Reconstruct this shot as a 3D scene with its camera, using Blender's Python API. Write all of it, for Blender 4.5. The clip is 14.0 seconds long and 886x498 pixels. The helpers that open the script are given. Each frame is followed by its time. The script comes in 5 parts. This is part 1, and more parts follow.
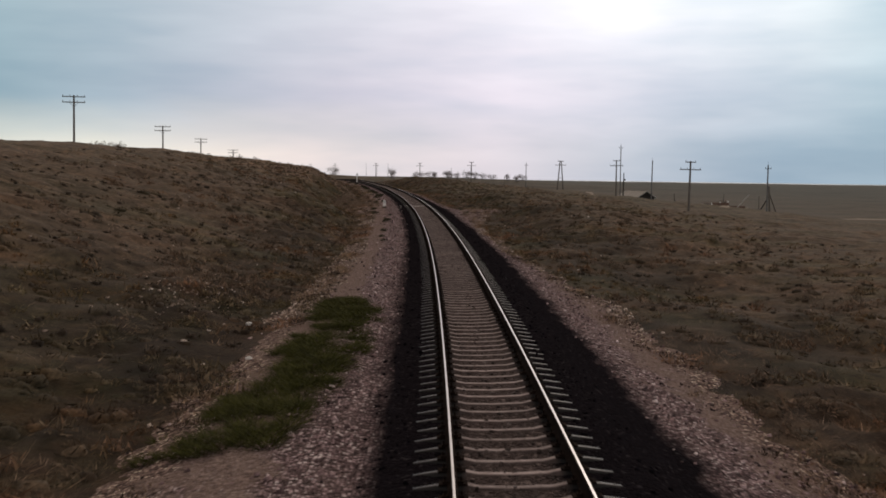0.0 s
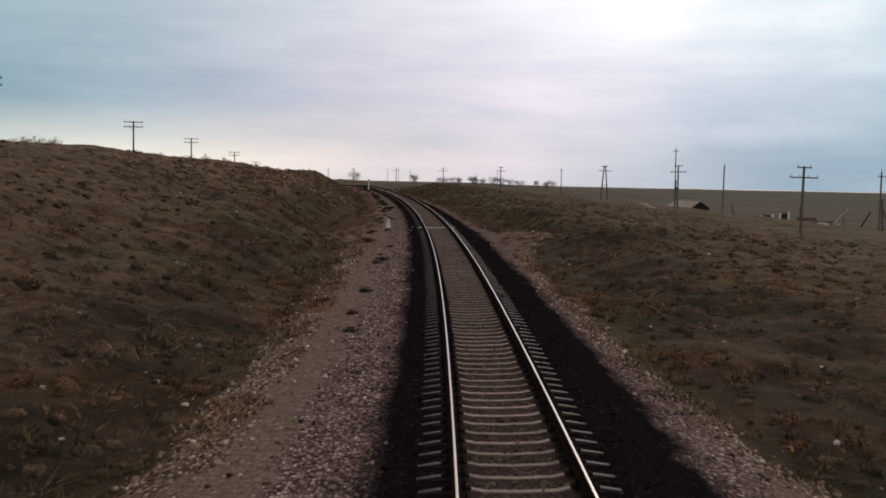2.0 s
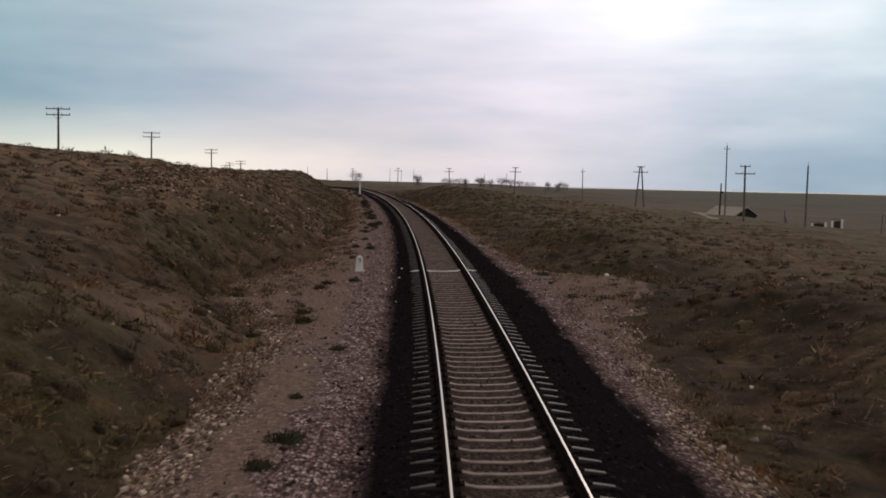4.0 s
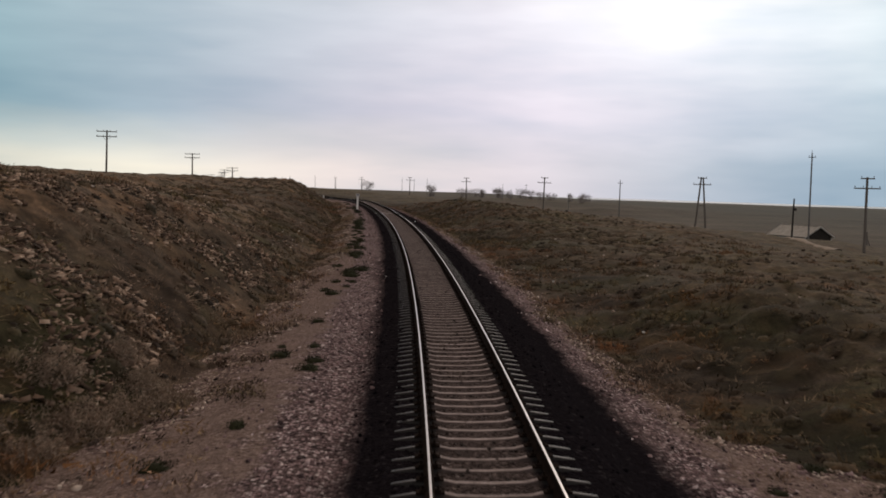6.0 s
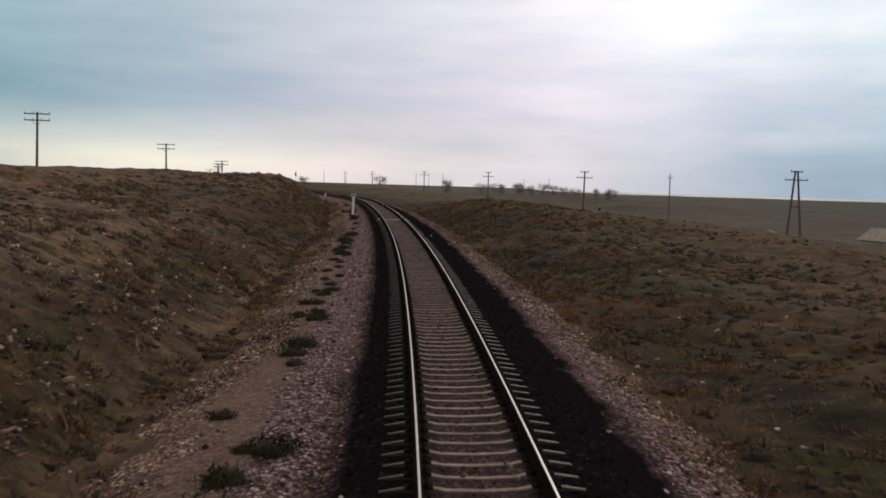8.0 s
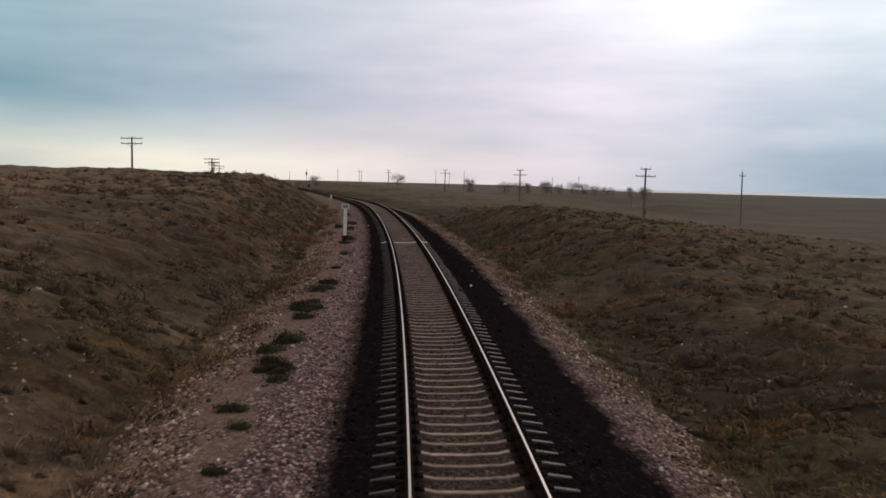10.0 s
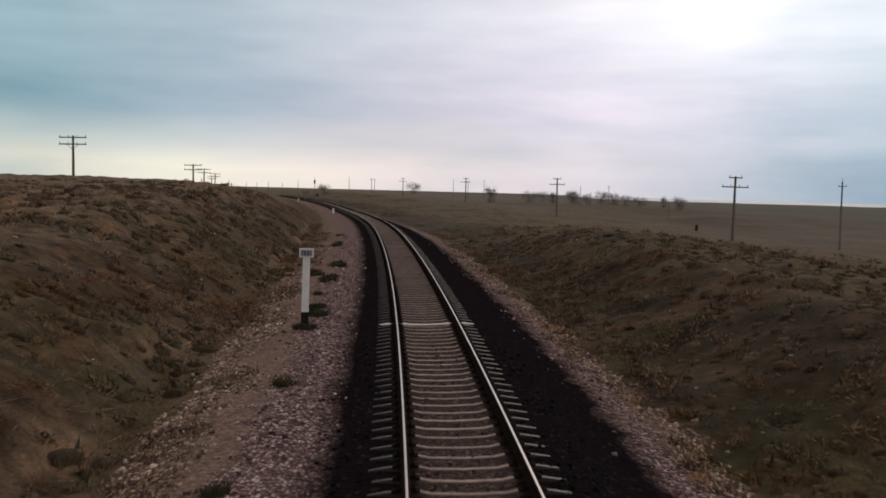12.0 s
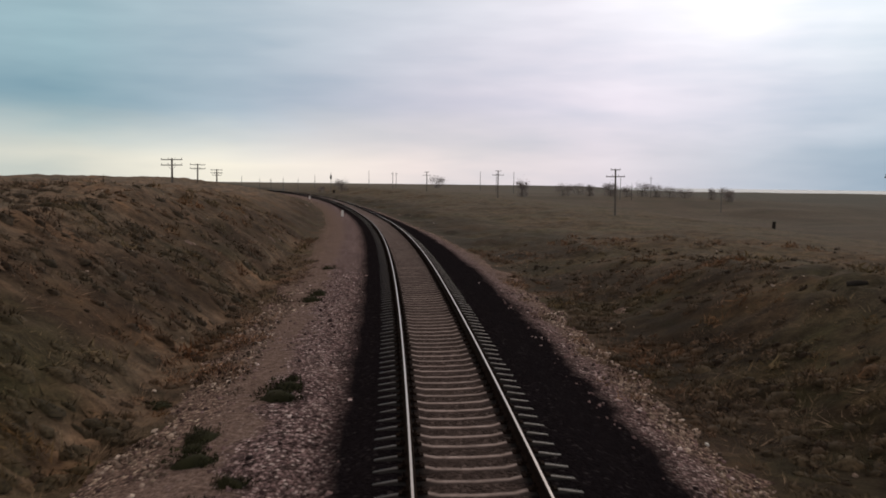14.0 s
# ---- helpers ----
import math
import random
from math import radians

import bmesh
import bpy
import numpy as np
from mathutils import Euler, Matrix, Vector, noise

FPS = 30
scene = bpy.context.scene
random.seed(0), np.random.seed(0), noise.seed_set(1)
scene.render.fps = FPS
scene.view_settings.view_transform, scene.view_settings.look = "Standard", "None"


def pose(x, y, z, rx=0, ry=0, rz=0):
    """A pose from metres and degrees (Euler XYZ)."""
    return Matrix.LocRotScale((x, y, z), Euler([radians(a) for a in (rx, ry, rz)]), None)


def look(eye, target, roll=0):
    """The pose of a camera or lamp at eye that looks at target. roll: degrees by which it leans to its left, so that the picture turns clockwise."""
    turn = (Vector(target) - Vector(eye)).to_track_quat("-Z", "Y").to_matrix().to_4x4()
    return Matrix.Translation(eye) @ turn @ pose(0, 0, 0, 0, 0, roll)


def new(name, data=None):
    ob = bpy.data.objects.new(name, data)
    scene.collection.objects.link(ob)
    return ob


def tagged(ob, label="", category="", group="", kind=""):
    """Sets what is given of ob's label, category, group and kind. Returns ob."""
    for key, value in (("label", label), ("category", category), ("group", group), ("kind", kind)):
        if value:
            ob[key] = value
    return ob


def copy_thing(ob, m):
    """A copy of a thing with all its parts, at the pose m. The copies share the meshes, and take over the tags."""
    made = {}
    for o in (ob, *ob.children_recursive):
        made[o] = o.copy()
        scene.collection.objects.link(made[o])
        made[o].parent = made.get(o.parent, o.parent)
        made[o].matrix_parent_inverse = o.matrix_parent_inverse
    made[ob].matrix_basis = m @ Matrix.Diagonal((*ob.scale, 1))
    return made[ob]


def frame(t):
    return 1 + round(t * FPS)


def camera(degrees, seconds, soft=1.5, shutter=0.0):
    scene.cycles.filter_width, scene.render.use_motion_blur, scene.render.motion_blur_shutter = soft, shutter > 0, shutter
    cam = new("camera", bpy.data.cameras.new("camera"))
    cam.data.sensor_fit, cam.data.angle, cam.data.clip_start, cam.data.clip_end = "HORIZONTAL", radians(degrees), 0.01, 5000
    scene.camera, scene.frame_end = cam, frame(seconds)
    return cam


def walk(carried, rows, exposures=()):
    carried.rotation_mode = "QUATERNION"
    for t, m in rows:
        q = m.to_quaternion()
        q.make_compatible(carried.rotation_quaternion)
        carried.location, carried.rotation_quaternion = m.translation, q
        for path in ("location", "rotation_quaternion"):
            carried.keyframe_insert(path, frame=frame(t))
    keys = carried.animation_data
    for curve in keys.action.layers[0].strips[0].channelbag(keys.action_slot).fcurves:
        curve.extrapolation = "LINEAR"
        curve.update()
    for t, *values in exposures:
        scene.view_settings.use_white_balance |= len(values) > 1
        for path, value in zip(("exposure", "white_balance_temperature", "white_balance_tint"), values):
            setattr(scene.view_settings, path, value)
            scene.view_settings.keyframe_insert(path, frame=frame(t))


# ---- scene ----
cam = camera(47.77, 14.0, soft=1.7, shutter=0.15)
PATH = [
    (0.0, pose(-1.058, 0.9, 3.71, 85.888, -0.821, -0.185)),
    (0.5, pose(-1.02, 7.484, 3.77, 85.728, -1.011, 0.173)),
    (1.0, pose(-1.065, 14.94, 3.841, 85.824, -1.044, 0.665)),
    (1.5, pose(-1.154, 22.366, 3.914, 85.983, -0.946, 0.928)),
    (2.0, pose(-1.282, 29.763, 3.99, 86.164, -1.138, 1.212)),
    (2.5, pose(-1.391, 37.131, 4.069, 86.294, -1.193, 1.362)),
    (2.7, pose(-1.477, 40.07, 4.101, 86.157, -1.349, 1.424)),
    (4.8, pose(-2.61, 70.637, 4.463, 86.318, -1.097, 1.668)),
    (5.0, pose(-2.689, 73.523, 4.498, 86.408, -1.106, 1.869)),
    (5.5, pose(-3.073, 80.711, 4.588, 86.008, -1.561, 2.083)),
    (6.0, pose(-3.561, 87.863, 4.678, 86.722, -1.808, 2.28)),
    (6.5, pose(-3.968, 94.992, 4.769, 86.894, -1.845, 3.129)),
    (7.0, pose(-4.464, 102.087, 4.859, 86.637, -1.823, 3.333)),
    (7.5, pose(-4.994, 109.151, 4.95, 86.445, -1.865, 3.289)),
    (8.0, pose(-5.575, 116.183, 5.041, 86.373, -1.706, 3.115)),
    (8.5, pose(-6.196, 123.183, 5.133, 86.329, -1.868, 3.228)),
    (8.7, pose(-6.438, 125.975, 5.169, 86.349, -1.868, 3.43)),
    (10.8, pose(-9.465, 154.972, 5.542, 86.169, -1.536, 4.505)),
    (11.0, pose(-9.835, 157.698, 5.576, 86.235, -1.773, 4.531)),
    (11.5, pose(-10.543, 164.518, 5.66, 87.123, -1.697, 4.854)),
    (12.0, pose(-11.391, 171.294, 5.743, 86.686, -1.516, 5.071)),
    (12.5, pose(-12.298, 178.033, 5.824, 86.574, -1.821, 5.655)),
    (13.0, pose(-13.229, 184.74, 5.903, 86.253, -1.657, 6.252)),
    (13.5, pose(-14.155, 191.418, 5.981, 86.319, -1.29, 6.4)),
    (14.0, pose(-15.132, 198.061, 6.058, 86.27, -0.704, 6.38)),
]
walk(cam, PATH)

# ---------------------------------------------------------------- sky and sun
SUN_AZ, SUN_EL = radians(14), radians(36)
world = bpy.data.worlds.new("overcast_sky")
scene.world = world
world.use_nodes = True
wt = world.node_tree
wt.nodes.clear()


def wn(kind, **props):
    n = wt.nodes.new(kind)
    for k, v in props.items():
        n.inputs[k].default_value = v
    return n


def wmath(op, a, b=None):
    n = wt.nodes.new("ShaderNodeMath")
    n.operation = op
    for i, v in enumerate((a, b)):
        if v is None:
            continue
        if isinstance(v, (int, float)):
            n.inputs[i].default_value = v
        else:
            wt.links.new(v, n.inputs[i])
    return n.outputs[0]


def wramp(fac, stops):
    n = wt.nodes.new("ShaderNodeValToRGB")
    e = n.color_ramp.elements
    while len(e) < len(stops):
        e.new(0.5)
    for el, (pos, col) in zip(e, stops):
        el.position, el.color = pos, (*col, 1)
    wt.links.new(fac, n.inputs[0])
    return n.outputs[0]


def wmix(fac, a, b, kind="MIX"):
    n = wt.nodes.new("ShaderNodeMix")
    n.data_type, n.blend_type = "RGBA", kind
    if isinstance(fac, (int, float)):
        n.inputs[0].default_value = fac
    else:
        wt.links.new(fac, n.inputs[0])
    for i, v in ((6, a), (7, b)):
        if isinstance(v, tuple):
            n.inputs[i].default_value = (*v, 1)
        else:
            wt.links.new(v, n.inputs[i])
    return n.outputs[2]


tc = wt.nodes.new("ShaderNodeTexCoord")
sep = wt.nodes.new("ShaderNodeSeparateXYZ")
wt.links.new(tc.outputs["Generated"], sep.inputs[0])
# bearing across the sky: 0 on the far left, 0.5 ahead, 1 on the far right
az = wmath("ADD", wmath("MULTIPLY", wmath("DIVIDE", sep.outputs[0], wmath("MAXIMUM", wmath("ABSOLUTE", sep.outputs[1]), 0.15)), 1.0), 0.5)
low = wramp(az, [(0.0, (0.70, 0.70, 0.62)), (0.16, (0.86, 0.82, 0.71)), (0.36, (0.84, 0.75, 0.74)), (0.54, (0.72, 0.67, 0.74)), (0.70, (0.50, 0.56, 0.66)), (0.84, (0.33, 0.45, 0.57)), (1.0, (0.30, 0.43, 0.54))])
mid = wramp(az, [(0.0, (0.25, 0.39, 0.46)), (0.18, (0.37, 0.46, 0.55)), (0.40, (0.62, 0.60, 0.70)), (0.57, (0.83, 0.77, 0.87)), (0.75, (0.64, 0.68, 0.78)), (0.95, (0.44, 0.57, 0.66))])
top = wramp(az, [(0.0, (0.34, 0.48, 0.53)), (0.25, (0.53, 0.60, 0.66)), (0.5, (0.78, 0.77, 0.85)), (0.68, (1.13, 1.13, 1.18)), (0.84, (1.0, 1.05, 1.08)), (1.0, (0.64, 0.79, 0.84))])


def wnoise(sx, sz, detail, rough, seed):
    m = wt.nodes.new("ShaderNodeMapping")
    m.inputs["Scale"].default_value = (sx, sx, sz)
    m.inputs["Location"].default_value = (seed, seed * 0.7, seed * 1.3)
    wt.links.new(tc.outputs["Generated"], m.inputs[0])
    n = wn("ShaderNodeTexNoise", Scale=1.0, Detail=detail, Roughness=rough)
    wt.links.new(m.outputs[0], n.inputs["Vector"])
    return n.outputs[0]


n1 = wnoise(3.2, 15.0, 4, 0.5, 3.1)
n2 = wnoise(6.0, 34.0, 3, 0.5, 7.7)
elev = wmath("ADD", sep.outputs[2], wmath("MULTIPLY", wmath("SUBTRACT", n1, 0.5), 0.075))
f1 = wramp(elev, [(0.024, (0, 0, 0)), (0.072, (1, 1, 1))])
f2 = wramp(elev, [(0.08, (0, 0, 0)), (0.20, (1, 1, 1))])
cloud = wmix(f2, wmix(f1, low, mid), top)
tone = wmath("ADD", wmath("MULTIPLY", n1, 0.62), wmath("MULTIPLY", n2, 0.28))
shade = wramp(tone, [(0.32, (0.80, 0.86, 0.90)), (0.45, (1.0, 1.0, 1.0)), (0.58, (1.16, 1.14, 1.12))])
cloud = wmix(1.0, cloud, shade, "MULTIPLY")
# the cloud deck thickens overhead
deck = wramp(sep.outputs[2], [(0.17, (0, 0, 0)), (0.34, (1, 1, 1))])
cloud = wmix(deck, cloud, (0.40, 0.335, 0.295))
sky = wt.nodes.new("ShaderNodeTexSky")
sky.sky_type, sky.sun_disc = "NISHITA", False
sky.sun_elevation, sky.sun_rotation = SUN_EL, SUN_AZ
bg_sky = wn("ShaderNodeBackground", Strength=0.05)
bg_cloud = wn("ShaderNodeBackground", Strength=1.06)
wt.links.new(sky.outputs[0], bg_sky.inputs[0])
wt.links.new(cloud, bg_cloud.inputs[0])
mixs = wt.nodes.new("ShaderNodeMixShader")
mixs.inputs[0].default_value = 0.92
out = wt.nodes.new("ShaderNodeOutputWorld")
wt.links.new(bg_sky.outputs[0], mixs.inputs[1])
wt.links.new(bg_cloud.outputs[0], mixs.inputs[2])
wt.links.new(mixs.outputs[0], out.inputs[0])

sun_data = bpy.data.lights.new("sun", "SUN")
sun_data.energy, sun_data.angle, sun_data.color = 0.8, radians(20), (1.0, 0.86, 0.74)
sun = new("sun", sun_data)
sd = Vector((math.sin(SUN_AZ) * math.cos(SUN_EL), math.cos(SUN_AZ) * math.cos(SUN_EL), math.sin(SUN_EL)))
sun.matrix_world = look(sd * 100, (0, 0, 0))


# ---------------------------------------------------------------- materials
def material(name, rough=0.9, metal=0.0):
    m = bpy.data.materials.new(name)
    m.use_nodes = True
    b = m.node_tree.nodes["Principled BSDF"]
    b.inputs["Roughness"].default_value, b.inputs["Metallic"].default_value = rough, metal
    b.inputs["Specular IOR Level"].default_value = 0.25
    return m, m.node_tree, b


def tex_coords(t, scale=(1, 1, 1)):
    g = t.nodes.new("ShaderNodeNewGeometry")
    mp = t.nodes.new("ShaderNodeMapping")
    mp.inputs["Scale"].default_value = scale
    t.links.new(g.outputs["Position"], mp.inputs[0])
    return mp.outputs[0]


def noise_tex(t, vec, scale, detail=4, rough=0.6):
    n = t.nodes.new("ShaderNodeTexNoise")
    n.inputs["Scale"].default_value, n.inputs["Detail"].default_value, n.inputs["Roughness"].default_value = scale, detail, rough
    t.links.new(vec, n.inputs["Vector"])
    return n.outputs[0]


def ramp(t, fac, stops):
    n = t.nodes.new("ShaderNodeValToRGB")
    e = n.color_ramp.elements
    while len(e) < len(stops):
        e.new(0.5)
    for el, (pos, col) in zip(e, stops):
        el.position, el.color = pos, (*col, 1) if len(col) == 3 else col
    t.links.new(fac, n.inputs[0])
    return n.outputs[0]


def mix(t, fac, a, b, kind="MIX"):
    n = t.nodes.new("ShaderNodeMix")
    n.data_type, n.blend_type = "RGBA", kind
    for i, v in ((0, fac), (6, a), (7, b)):
        if isinstance(v, tuple):
            n.inputs[i].default_value = (*v, 1)
        elif isinstance(v, (int, float)):
            n.inputs[i].default_value = v
        else:
            t.links.new(v, n.inputs[i])
    return n.outputs[2]


def bump(t, b, height, strength, dist):
    n = t.nodes.new("ShaderNodeBump")
    n.inputs["Strength"].default_value, n.inputs["Distance"].default_value = strength, dist
    t.links.new(height, n.inputs["Height"])
    t.links.new(n.outputs[0], b.inputs["Normal"])


def attribute(t, name):
    n = t.nodes.new("ShaderNodeAttribute")
    n.attribute_name = name
    return n.outputs["Fac"]


def fuzzy(b, weight):
    """The soft sheen of dry stalks seen at a low angle."""
    b.inputs["Sheen Weight"].default_value, b.inputs["Sheen Roughness"].default_value = weight, 0.25
    b.inputs["Sheen Tint"].default_value = (0.80, 0.64, 0.50, 1)


def make_ground_material():
    m, t, b = material("steppe", 1.0)
    b.inputs["Specular IOR Level"].default_value = 0.05
    fuzzy(b, 0.17)
    v = tex_coords(t)
    mid_n, fine, tiny = noise_tex(t, v, 0.4, 6, 0.7), noise_tex(t, v, 2.0, 6, 0.72), noise_tex(t, v, 14, 5, 0.75)
    c1 = ramp(t, mid_n, [(0.34, (0.017, 0.0115, 0.008)), (0.45, (0.040, 0.027, 0.019)), (0.56, (0.072, 0.049, 0.034)), (0.68, (0.12, 0.082, 0.058))])
    c2 = ramp(t, fine, [(0.36, (0.46, 0.45, 0.44)), (0.47, (0.82, 0.81, 0.80)), (0.56, (1.08, 1.07, 1.04)), (0.70, (1.5, 1.46, 1.4))])
    c3 = ramp(t, tiny, [(0.36, (0.7, 0.69, 0.68)), (0.5, (1.0, 1.0, 1.0)), (0.66, (1.28, 1.26, 1.23))])
    tex = mix(t, 1.0, c2, c3, "MULTIPLY")
    col = mix(t, 1.0, c1, tex, "MULTIPLY")
    green = ramp(t, noise_tex(t, v, 0.13, 5, 0.7), [(0.47, (0, 0, 0)), (0.60, (1, 1, 1))])
    col = mix(t, mix(t, 0.75, (0, 0, 0), green), col, mix(t, 1.0, (0.058, 0.057, 0.028), tex, "MULTIPLY"))
    rust = ramp(t, noise_tex(t, v, 0.21, 5, 0.7), [(0.52, (0, 0, 0)), (0.64, (1, 1, 1))])
    col = mix(t, mix(t, 0.6, (0, 0, 0), rust), col, mix(t, 1.0, (0.115, 0.066, 0.035), tex, "MULTIPLY"))
    straw = ramp(t, noise_tex(t, v, 0.33, 5, 0.75), [(0.56, (0, 0, 0)), (0.68, (1, 1, 1))])
    col = mix(t, mix(t, 0.5, (0, 0, 0), straw), col, mix(t, 1.0, (0.15, 0.105, 0.06), tex, "MULTIPLY"))
    plain_tex = mix(t, 0.85, (1.0, 1.0, 1.0), tex)
    # distance haze is mixed into the plain's colour, greyer far off
    plain_col = mix(t, green, (0.092, 0.068, 0.052), (0.070, 0.059, 0.042))
    plain_col = mix(t, attribute(t, "far"), plain_col, (0.054, 0.050, 0.043))
    plain_col = mix(t, 1.0, plain_col, ramp(t, noise_tex(t, v, 0.035, 5, 0.65), [(0.35, (0.74, 0.75, 0.76)), (0.65, (1.25, 1.23, 1.20))]), "MULTIPLY")
    plain_col = mix(t, 1.0, plain_col, plain_tex, "MULTIPLY")
    col = mix(t, attribute(t, "plain"), col, plain_col)
    clump = ramp(t, noise_tex(t, v, 0.95, 4, 0.62), [(0.36, (0.34, 0.35, 0.34)), (0.47, (0.80, 0.80, 0.79)), (0.55, (1.06, 1.05, 1.03)), (0.66, (1.42, 1.36, 1.28))])
    tint = ramp(t, noise_tex(t, v, 0.28, 4, 0.6), [(0.38, (0.142, 0.112, 0.082)), (0.52, (0.184, 0.133, 0.098)), (0.66, (0.232, 0.142, 0.088))])
    # tan grass; on the upper left slope it also paints in haze
    hay_haze = mix(t, 1.0, mix(t, 1.0, tint, clump, "MULTIPLY"), tex, "MULTIPLY")
    col = mix(t, attribute(t, "hay_haze"), col, hay_haze)
    col = mix(t, attribute(t, "olive"), col, mix(t, 1.0, col, (0.89, 0.94, 0.90), "MULTIPLY"))
    col = mix(t, attribute(t, "dark_ground"), col, mix(t, 1.0, col, (0.44, 0.45, 0.45), "MULTIPLY"))
    earth = attribute(t, "earth")
    soil = ramp(t, tiny, [(0.3, (0.10, 0.066, 0.050)), (0.7, (0.24, 0.165, 0.132))])
    col = mix(t, earth, col, soil)
    t.links.new(col, b.inputs["Base Color"])
    bump(t, b, mix(t, 0.45, fine, tiny), 0.7, 0.05)
    return m


def make_ballast_material():
    m, t, b = material("ballast", 1.0)
    b.inputs["Specular IOR Level"].default_value = 0.0
    v = tex_coords(t)
    vor = t.nodes.new("ShaderNodeTexVoronoi")
    vor.inputs["Scale"].default_value = 17
    t.links.new(v, vor.inputs["Vector"])
    bw = t.nodes.new("ShaderNodeSeparateColor")
    t.links.new(vor.outputs["Color"], bw.inputs[0])
    stone = ramp(t, bw.outputs[0], [(0.0, (0.026, 0.018, 0.020)), (0.3, (0.096, 0.064, 0.067)), (0.6, (0.25, 0.168, 0.173)), (0.85, (0.49, 0.362, 0.368)), (1.0, (0.86, 0.75, 0.73))])
    # shade between the stones is painted in: each cell darkens outwards
    gap_shade = ramp(t, vor.outputs["Distance"], [(0.35, (1, 1, 1)), (0.7, (0.18, 0.16, 0.16))])
    stone = mix(t, 1.0, stone, gap_shade, "MULTIPLY")
    stone = mix(t, attribute(t, "rim"), stone, mix(t, 1.0, stone, (1.12, 1.12, 0.90), "MULTIPLY"))
    dust = ramp(t, noise_tex(t, v, 0.6, 5, 0.65), [(0.42, (0, 0, 0)), (0.62, (1, 1, 1))])
    stone = mix(t, mix(t, 0.22, (0, 0, 0), dust), stone, (0.19, 0.137, 0.125))
    dirt = ramp(t, noise_tex(t, v, 9, 5, 0.7), [(0.3, (0.075, 0.051, 0.042)), (0.5, (0.175, 0.125, 0.105)), (0.7, (0.35, 0.262, 0.224))])
    patch = t.nodes.new("ShaderNodeMath")
    patch.operation = "MULTIPLY_ADD"
    t.links.new(noise_tex(t, v, 1.1, 5, 0.7), patch.inputs[0])
    patch.inputs[1].default_value = 1.6
    t.links.new(attribute(t, "outer"), patch.inputs[2])
    stone = mix(t, ramp(t, patch.outputs[0], [(0.72, (0, 0, 0)), (0.98, (0.88, 0.88, 0.88))]), stone, dirt)
    oil = ramp(t, attribute(t, "oil"), [(0.12, (0, 0, 0)), (0.80, (1, 1, 1))])
    tar = ramp(t, bw.outputs[1], [(0.0, (0.0050, 0.0043, 0.0055)), (0.94, (0.011, 0.0094, 0.012)), (1.0, (0.04, 0.035, 0.038))])
    middle = attribute(t, "middle")
    grime = ramp(t, bw.outputs[1], [(0.0, (0.020, 0.0145, 0.0135)), (0.8, (0.058, 0.044, 0.041)), (1.0, (0.15, 0.118, 0.11))])
    col = mix(t, middle, stone, grime)
    col = mix(t, oil, col, tar)
    fuzzy(b, 0.0)
    b.inputs["Sheen Tint"].default_value = (0.85, 0.70, 0.66, 1)
    t.links.new(ramp(t, oil, [(0.0, (0.22, 0.22, 0.22)), (1.0, (0.03, 0.03, 0.03))]), b.inputs["Sheen Weight"])
    t.links.new(col, b.inputs["Base Color"])
    inv = t.nodes.new("ShaderNodeInvert")
    t.links.new(vor.outputs["Distance"], inv.inputs[1])
    bump(t, b, inv.outputs[0], 1.0, 0.04)
    return m


def make_island_material(name, stops, rough=0.95, scale=6.0, spread=(0.75, 1.25), stretch=(1, 1, 1), patches=0.0):
    m, t, b = material(name, rough)
    g = t.nodes.new("ShaderNodeNewGeometry")
    base = ramp(t, g.outputs["Random Per Island"], stops)
    n = noise_tex(t, tex_coords(t, stretch), scale, 3)
    col = mix(t, 1.0, base, ramp(t, n, [(0.3, (spread[0],) * 3), (0.7, (spread[1],) * 3)]), "MULTIPLY")
    if patches:
        col = patch_tint(t, col, patches)
    t.links.new(col, b.inputs["Base Color"])
    return m


def patch_tint(t, col, weight=1.0):
    """Olive and rust-coloured patches, some metres across, that ground and plants share."""
    v = tex_coords(t)
    weight *= 0.8
    olive = ramp(t, noise_tex(t, v, 0.13, 5, 0.7), [(0.45, (0, 0, 0)), (0.60, (1, 1, 1))])
    col = mix(t, mix(t, weight, (0, 0, 0), olive), col, mix(t, 1.0, col, (0.74, 0.84, 0.62), "MULTIPLY"))
    rust = ramp(t, noise_tex(t, v, 0.21, 5, 0.7), [(0.50, (0, 0, 0)), (0.64, (1, 1, 1))])
    return mix(t, mix(t, weight, (0, 0, 0), rust), col, mix(t, 1.0, col, (1.22, 0.86, 0.62), "MULTIPLY"))


def make_worn_material(name, c_low, c_mid, c_high, scale, rough=0.85, metal=0.0, stretch=(1, 1, 1), relief=0.4, dist=0.01, vary=0.0):
    m, t, b = material(name, rough, metal)
    v = tex_coords(t, stretch)
    n = mix(t, 0.4, noise_tex(t, v, scale, 5, 0.65), noise_tex(t, v, scale * 7, 4, 0.6))
    col = ramp(t, n, [(0.3, c_low), (0.5, c_mid), (0.68, c_high)])
    if vary:
        o = t.nodes.new("ShaderNodeObjectInfo")
        col = mix(t, 1.0, col, ramp(t, o.outputs["Random"], [(0.0, (1 - vary,) * 3), (1.0, (1 + vary,) * 3)]), "MULTIPLY")
    t.links.new(col, b.inputs["Base Color"])
    bump(t, b, n, relief, dist)
    return m


